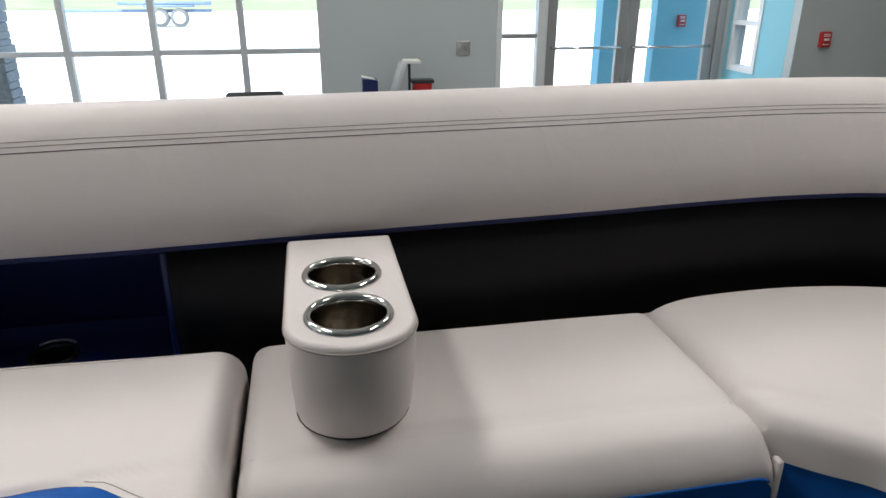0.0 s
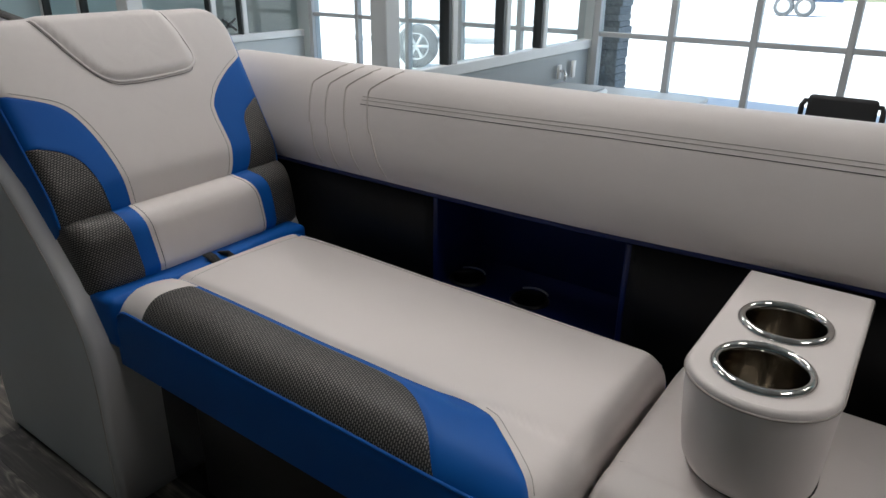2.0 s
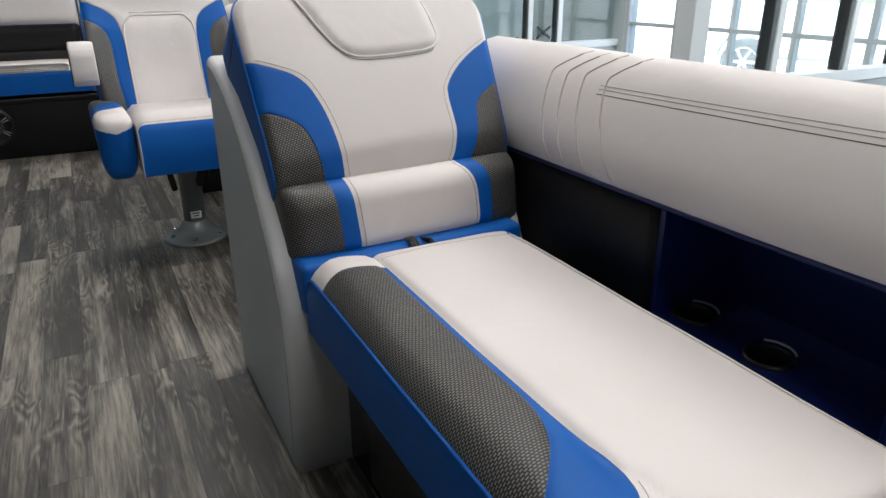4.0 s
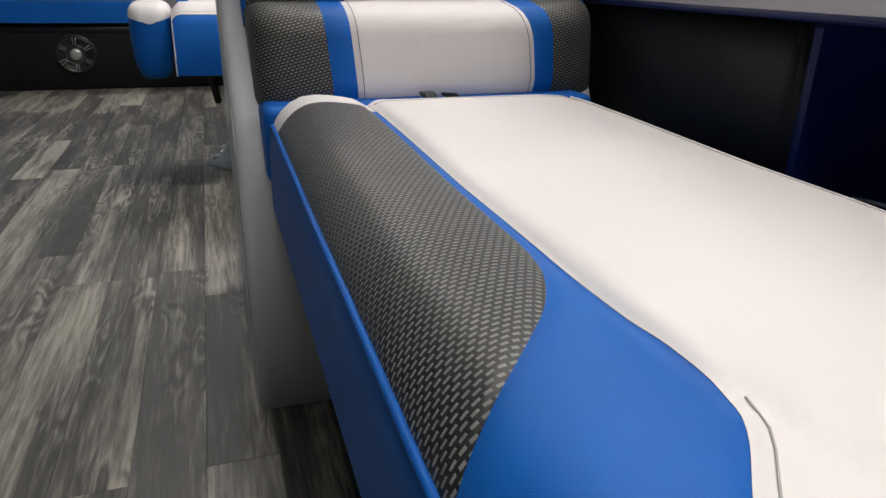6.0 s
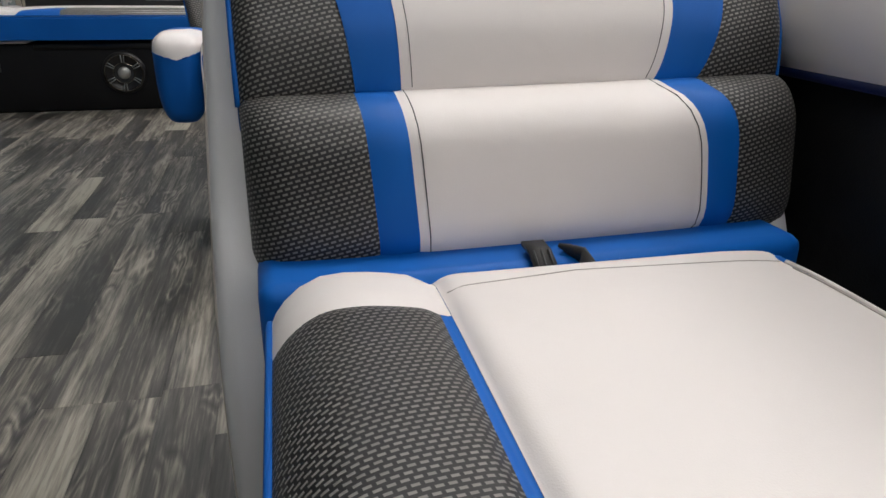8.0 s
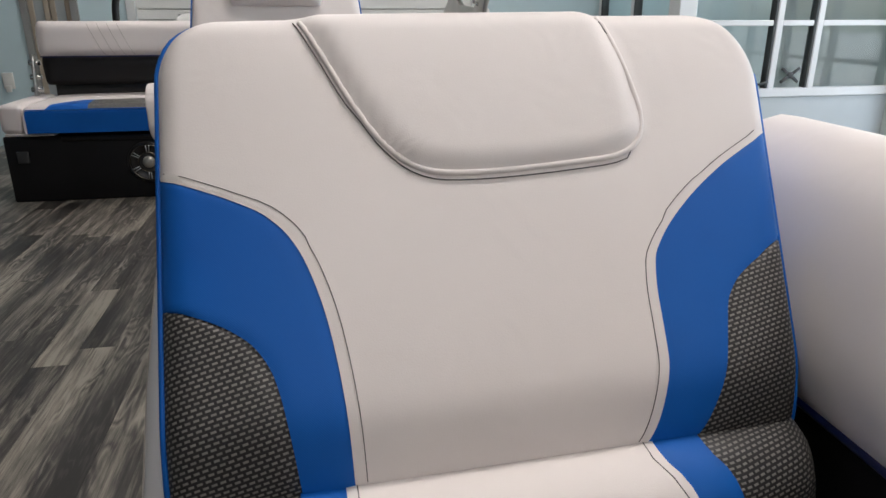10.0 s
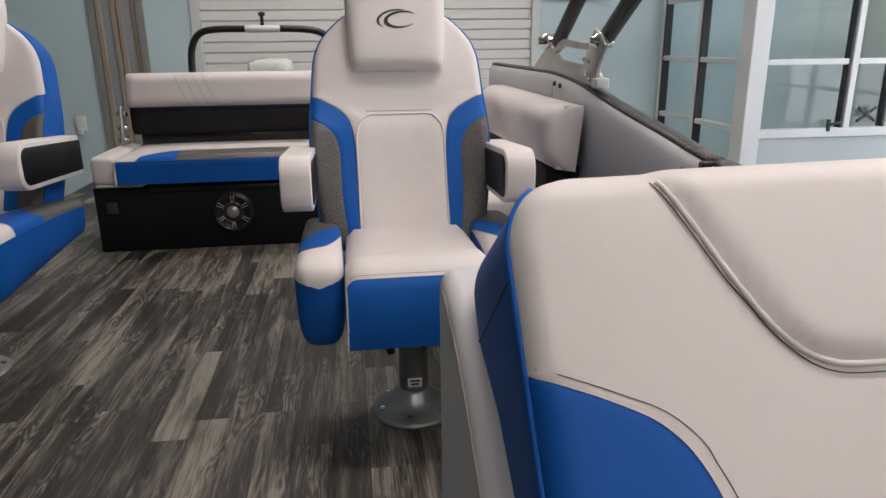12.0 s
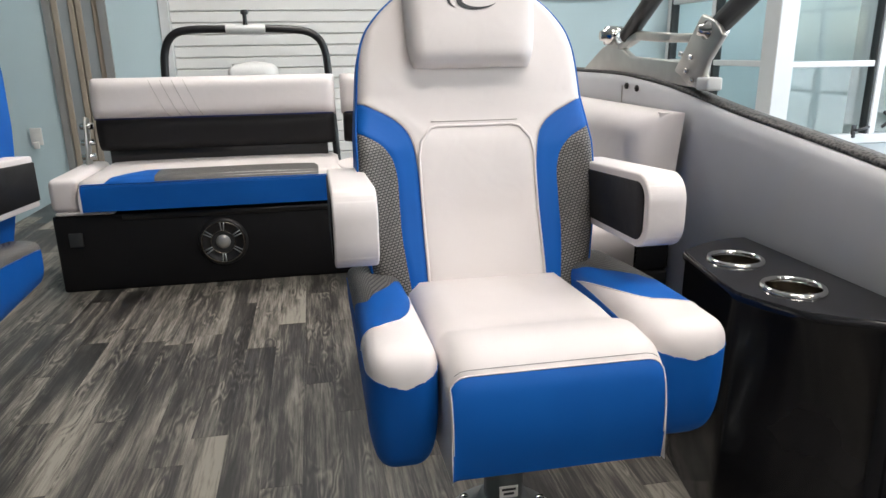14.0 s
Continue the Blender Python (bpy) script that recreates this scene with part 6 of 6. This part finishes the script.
    P.line("piping", BLUE, c, [(-0.90, cut), (0.25, cut)], 0.003, 0.001)
    e = part("end_pad", moved(box(-1.045, -0.92, 4.93, 5.5, 0.38, 0.535, 0.03, 4), ref), WHITE, AFT)
    part("bracket", moved(box(-1.03, -0.78, 4.935, 5.2, 0.366, 0.381, 0.004, 1), ref), WHITE, e)
    # backrest: pale roll above, black below
    sh = -Vector(AFT.location)

    def backroll(x0, x1, pleats=False):
        inv = Matrix.Translation(sh)
        K = Pad(sh + Vector((0, 5.36, 0.755)), (1, 0, 0), (0, 0.12, 1), (0, -1, 0.12), x0, x1, 0.0, 0.205, 0.03, 0.06, 0.16, 0.014)
        owner = K.core("backrest", BLACKV, AFT, "pale roll above a black lower pad")
        K.strip("upper_cover", WHITE, owner, nu=40, nt=40, label="pale off-white vinyl")
        if pleats:
            for k in range(4):
                K.line("pleat_seam", STITCH, owner, [(-0.66 + k * 0.055, 0.19), (-0.62 + k * 0.055, 0.10), (-0.575 + k * 0.055, 0.0)], 0.0016, 0.0005)
        M = Pad(sh + Vector((0, 5.385, 0.585)), (1, 0, 0), (0, -0.12, 1), (0, -1, -0.12), x0 + 0.008, x1 - 0.008, 0.0, 0.172, 0.03, 0.05, 0.14, 0.01)
        M.core("lower_core", BLACKV, owner)
        M.strip("lower_cover", BLACKV, owner, nu=30, nt=30, label="black vinyl")
        part("piping", moved(tube([(x0 + 0.02, 5.352, 0.757), (x1 - 0.02, 5.352, 0.757)], 0.004, 6), inv), NAVY, owner, "blue piping")
        part("support", moved(box(x0 + 0.05, x1 - 0.05, 5.42, 5.5, 0.52, 0.60, 0.005, 1), inv), PLASTIC, owner)

    backroll(-0.945, 0.258, True)
    backroll(0.292, 1.10)
    # hinge hardware at the end of the backrest
    h = thing("backrest_hinge", "bright steel hinge at the end of the aft backrest", "hinge", (-0.99, 5.38, 0.52))
    part("arm", moved(box(-0.008, 0.008, -0.03, 0.03, 0.0, 0.25, 0.006, 2), pose(0, 0, 0, -14, 0, 0)), ALU, h)
    for z in (0.05, 0.12, 0.2):
        part("pin", moved(moved(lathe([(0.016, -0.03), (0.016, 0.03)], 14), pose(0, 0, 0, 0, 90, 0)), pose(0, 0.01 + z * 0.2, z)), STEEL, h)
    # port seat of the aft corner
    part("corner_cushion", moved(loaf(smooth_path([(1.13, 3.62), (1.13, 5.3), (0.29, 5.3), (0.29, 4.93), (0.60, 4.90), (0.64, 4.7), (0.64, 3.62)], 3), 0.37, 0.525, 0.03), ref), WHITE, AFT, "pale off-white vinyl")
    P = Pad(sh + Vector((1.075, 0, 0.635)), (0, -1, 0), (0.1, 0, 1), (-1, 0, 0.1), -4.95, -3.585, 0.0, 0.25, 0.06, 0.08, 0.14, 0.02, lambda x, b: 0.009 * math.sin(x * 9 + b * 14))
    k = P.core("side_backrest", WHITE, AFT)
    P.strip("cover", WHITE, k, nu=60, nt=40, label="pale off-white vinyl, slightly wrinkled")
    part("side_panel", moved(box(1.11, 1.245, 3.62, 5.3, 0.366, 0.64, 0.012, 2), ref), BLACKV, AFT, "black vinyl")


aft_seats()


# ---- tow bar, motor cowl, tower bracket ----
def tow_bar():
    t = thing("tow_bar", "black tube tow bar with a white grip behind the aft bench", "tow bar", (-0.29, 6.87, 0.0))
    pts = smooth_path([(-0.60, 0, 0.0), (-0.578, 0, 0.6), (-0.572, 0, 0.95), (-0.55, 0, 1.10), (-0.49, 0, 1.19), (-0.38, 0, 1.222), (-0.13, 0, 1.226), (0.13, 0, 1.226), (0.38, 0, 1.212), (0.49, 0, 1.165), (0.54, 0, 1.07), (0.555, 0, 0.92), (0.57, 0, 0.6), (0.60, 0, 0.0)], 5)
    part("tube", tube(pts, 0.027, 14), PLASTIC, t, "black coated tube")
    part("grip", moved(lathe([(0.0285, -0.135), (0.0292, -0.13), (0.0292, 0.13), (0.0285, 0.135)], 16), pose(0, 0, 1.226, 0, 90, 0)), PAPER, t, "white sleeve")
    part("tow_pin", moved(lathe([(0.018, 0), (0.014, 0.02), (0.014, 0.07), (0.026, 0.075), (0.026, 0.098), (0.012, 0.102)], 18), pose(0.0, 0, 1.25)), RUBBER, t, "black tow pin")
    m = thing("outboard_motor", "white outboard motor cowl behind the aft bench", "outboard motor", (-0.29, 7.3, 0.0))
    part("cowl", merged(moved(loaf(smooth_path([(0.17, -0.25), (0.17, 0.25), (0.1, 0.34), (-0.1, 0.34), (-0.17, 0.25), (-0.17, -0.25), (-0.1, -0.3), (0.1, -0.3)], 3), 0.55, 0.985, 0.07, 0.015), Matrix.Identity(4))), PAPER, m, "white cowl")
    part("leg", box(-0.09, 0.09, -0.15, 0.15, -0.008, 0.56, 0.02, 2), PAPER, m)


tow_bar()


def tower_bracket():
    b = thing("tower_bracket", "cast aluminium tower foot with black tubes on the rail", "bracket", (1.285, 4.0, 0.96))
    sh = Matrix.Translation(-Vector(b.location))
    x0, x1 = 1.275, 1.303

    def bar(pts, w, name="plate_arm", mat=ALU):
        for p, q in zip(pts, pts[1:]):
            d = (Vector(q) - Vector(p)).normalized()
            n = Vector((-d.y, d.x)) * w / 2
            o = [Vector(p) - n - d * w * 0.2, Vector(q) - n + d * w * 0.2, Vector(q) + n + d * w * 0.2, Vector(p) + n - d * w * 0.2]
            part(name, moved(prism([(v.x, v.y) for v in o], "x", x0, x1, 0.006, 2), sh), mat, b)

    part("foot_plate", moved(prism([(4.52, 0.965), (4.30, 1.065), (4.20, 1.085), (4.06, 1.03), (3.62, 1.015), (3.53, 0.94), (3.80, 0.945), (4.2, 0.968)], "x", x0, x1, 0.006, 2), sh), ALU, b)
    bar([(4.16, 1.06), (4.02, 1.10), (3.78, 1.088)], 0.03)
    bar([(3.78, 1.088), (3.63, 1.085)], 0.028)
    part("clamp_plate", moved(prism([(3.70, 0.99), (3.57, 1.15), (3.50, 1.13), (3.455, 1.09), (3.52, 1.02), (3.55, 0.945), (3.60, 0.945)], "x", x0 - 0.02, x0 - 0.001, 0.005, 2), sh), ALU, b)
    for y, z, r in ((4.22, 1.105, 0.034), (3.535, 1.105, 0.026)):
        part("pivot_bolt", moved(moved(lathe([(r, -0.03), (r, 0.03), (r * 0.6, 0.036), (r * 0.55, 0.05)], 20), pose(0, 0, 0, 0, -90, 0)), sh @ pose(1.28, y, z)), STEEL, b)
    for y, z in ((3.62, 0.99), (3.60, 1.03), (3.66, 1.04), (3.585, 0.965)):
        part("bolt", moved(moved(lathe([(0.008, 0), (0.008, 0.008)], 10), pose(0, 0, 0, 0, -90, 0)), sh @ pose(1.254, y, z)), STEEL, b)
    part("guide_block", moved(box(1.25, 1.30, 3.50, 3.56, 0.938, 0.975, 0.006, 2), sh), PAPER, b, "white guide block")
    part("tower_tube", moved(tube([(1.29, 4.12, 1.10), (1.29, 3.87, 1.26), (1.30, 3.3, 1.62)], 0.03, 14), sh), GASKET, b, "black tower tube")
    part("tower_tube", moved(tube([(1.29, 3.535, 1.115), (1.29, 3.32, 1.235), (1.30, 2.9, 1.47)], 0.03, 14), sh), GASKET, b, "black tower tube")


tower_bracket()


# ---- furniture behind the boat, along the front wall ----
def desk_chair(at, turn):
    d = thing("office_chair", "black office chair beside the front window", "chair", at, "office chairs")
    d.rotation_euler = (0, 0, radians(turn))
    part("seat", box(-0.24, 0.24, -0.22, 0.22, 0.42, 0.48, 0.025, 3), RUBBER, d)
    part("backrest", box(-0.215, 0.215, 0.20, 0.25, 0.5, 0.84, 0.03, 3), RUBBER, d)
    for s in (-1, 1):
        part("arm", tube([(s * 0.25, 0.2, 0.46), (s * 0.25, 0.22, 0.76), (s * 0.235, 0.20, 0.79), (s * 0.21, 0.21, 0.79)], 0.018), RUBBER, d)
        for t in (-1, 1):
            part("leg", tube([(s * 0.2, t * 0.18, 0.43), (s * 0.24, t * 0.22, 0.0)], 0.016), RUBBER, d)


desk_chair((5.55, 0.62, FLOOR), 90)


def brochure_table():
    t = thing("side_table", "grey table with brochures along the front wall", "table", (5.85, -0.75, FLOOR))
    part("tabletop", box(-0.3, 0.3, -0.3, 0.55, 0.64, 0.68, 0.006, 1), PANELG, t, smooth=False)
    for x in (-0.26, 0.26):
        for y in (-0.26, 0.51):
            part("leg", box(x - 0.02, x + 0.02, y - 0.02, y + 0.02, 0, 0.64), FRAMEG, t, smooth=False)
    r = thing("brochure_stand", "pale silver panel leaning on the side table", "brochure stand", (5.9, -0.50, FLOOR + 0.68))
    part("panel", moved(box(-0.1, 0.1, -0.022, 0.022, 0.0, 0.30, 0.004, 1), pose(0, 0, 0.008, 18, 0, 0)), SILVERP, r)
    part("foot", box(-0.1, 0.1, -0.12, 0.03, 0.0, 0.012, 0.003, 1), GASKET, r)
    part("card", box(-0.09, 0.09, -0.24, -0.10, 0.29, 0.315, 0.002, 1), PAPER, r)
    part("stem", box(-0.01, 0.01, -0.16, -0.14, 0.0, 0.29), GASKET, r, smooth=False)
    k = thing("blue_carton", "small dark blue carton with a white top flap", "carton", (5.85, -0.30, FLOOR + 0.68))
    part("body", box(-0.06, 0.06, -0.065, 0.065, 0.0, 0.17, 0.004, 1), NAVY, k, smooth=False)
    part("flap", moved(box(-0.06, 0.06, -0.07, 0.07, 0.0, 0.006, 0.001, 1), pose(0, 0, 0.172, 12, 0, 0)), PAPER, k, "white flap", smooth=False)
    b = thing("red_box", "small red and black box on the side table", "box", (5.9, -0.76, FLOOR + 0.68))
    part("body", box(-0.06, 0.06, -0.08, 0.08, 0.0, 0.12, 0.004, 1), RED, b, smooth=False)
    part("lid", box(-0.065, 0.065, -0.1, 0.1, 0.12, 0.15, 0.004, 1), GASKET, b, "black lid", smooth=False)
    w = thing("window_desk", "pale grey desk below the window", "desk", (5.8, 2.35, FLOOR - 0.15))
    part("desktop", box(-0.85, 0.35, -0.62, 0.50, 0.70, 0.74, 0.01, 2), PANELG, w)
    part("panel", box(-0.8, 0.3, 0.42, 0.46, 0.15, 0.70), PANELG, w, smooth=False)
    part("panel", box(-0.8, 0.3, -0.58, -0.54, 0.15, 0.70), PANELG, w, smooth=False)
    m = thing("office_printer", "silver and grey desktop printer on the grey desk", "printer", (5.30, 2.61, FLOOR + 0.59))
    part("body", box(-0.2, 0.2, -0.22, 0.22, 0.0, 0.09, 0.02, 3), SILVERP, m)
    part("lid", box(-0.19, 0.17, -0.2, 0.2, 0.09, 0.115, 0.01, 2), PANELG, m, "grey lid")
    part("tray", box(-0.29, -0.2, -0.15, 0.15, 0.02, 0.03, 0.003, 1), PAPER, m, "pale paper tray")
    g = thing("wall_tap", "small chrome tap fitting on the partition panel", "fitting", (5.55, 2.90, 0.21))
    part("plate", box(-0.03, 0.03, -0.02, 0.0, -0.05, 0.07, 0.004, 1), PAPER, g)
    part("back_plate", box(0.25, 0.31, -0.02, 0.0, -0.07, 0.08, 0.004, 1), PAPER, g)
    part("spout", tube([(0, -0.02, 0.02), (0, -0.06, 0.02), (-0.03, -0.09, 0.0), (-0.05, -0.09, -0.05)], 0.012), STEEL, g)


brochure_table()


# ---- deck planks ----
def planks():
    rng = random.Random(11)
    w = 0.106
    lengths = [0.6, 0.75, 0.9, 1.1]
    meshes = {l: mesh_of(box(-w / 2 + 0.0002, w / 2 - 0.0002, -l / 2 + 0.0002, l / 2 - 0.0002, -0.006, 0.0, 0.0004, 1), "plank", PLANK, False) for l in lengths}
    n = int(3.16 / w)
    for i in range(n + 1):
        x = -1.80 + i * w
        if x > 1.27:
            break
        y = -1.61 + rng.uniform(0, 0.3)
        while y < 7.25:
            l = rng.choice(lengths)
            y1 = y + l
            if y > -1.62 and y1 < 7.35:
                o = new("plank", meshes[l])
                o.location = (x, y + l / 2, 0.0)
                o.parent = deck
            y = y1


planks()
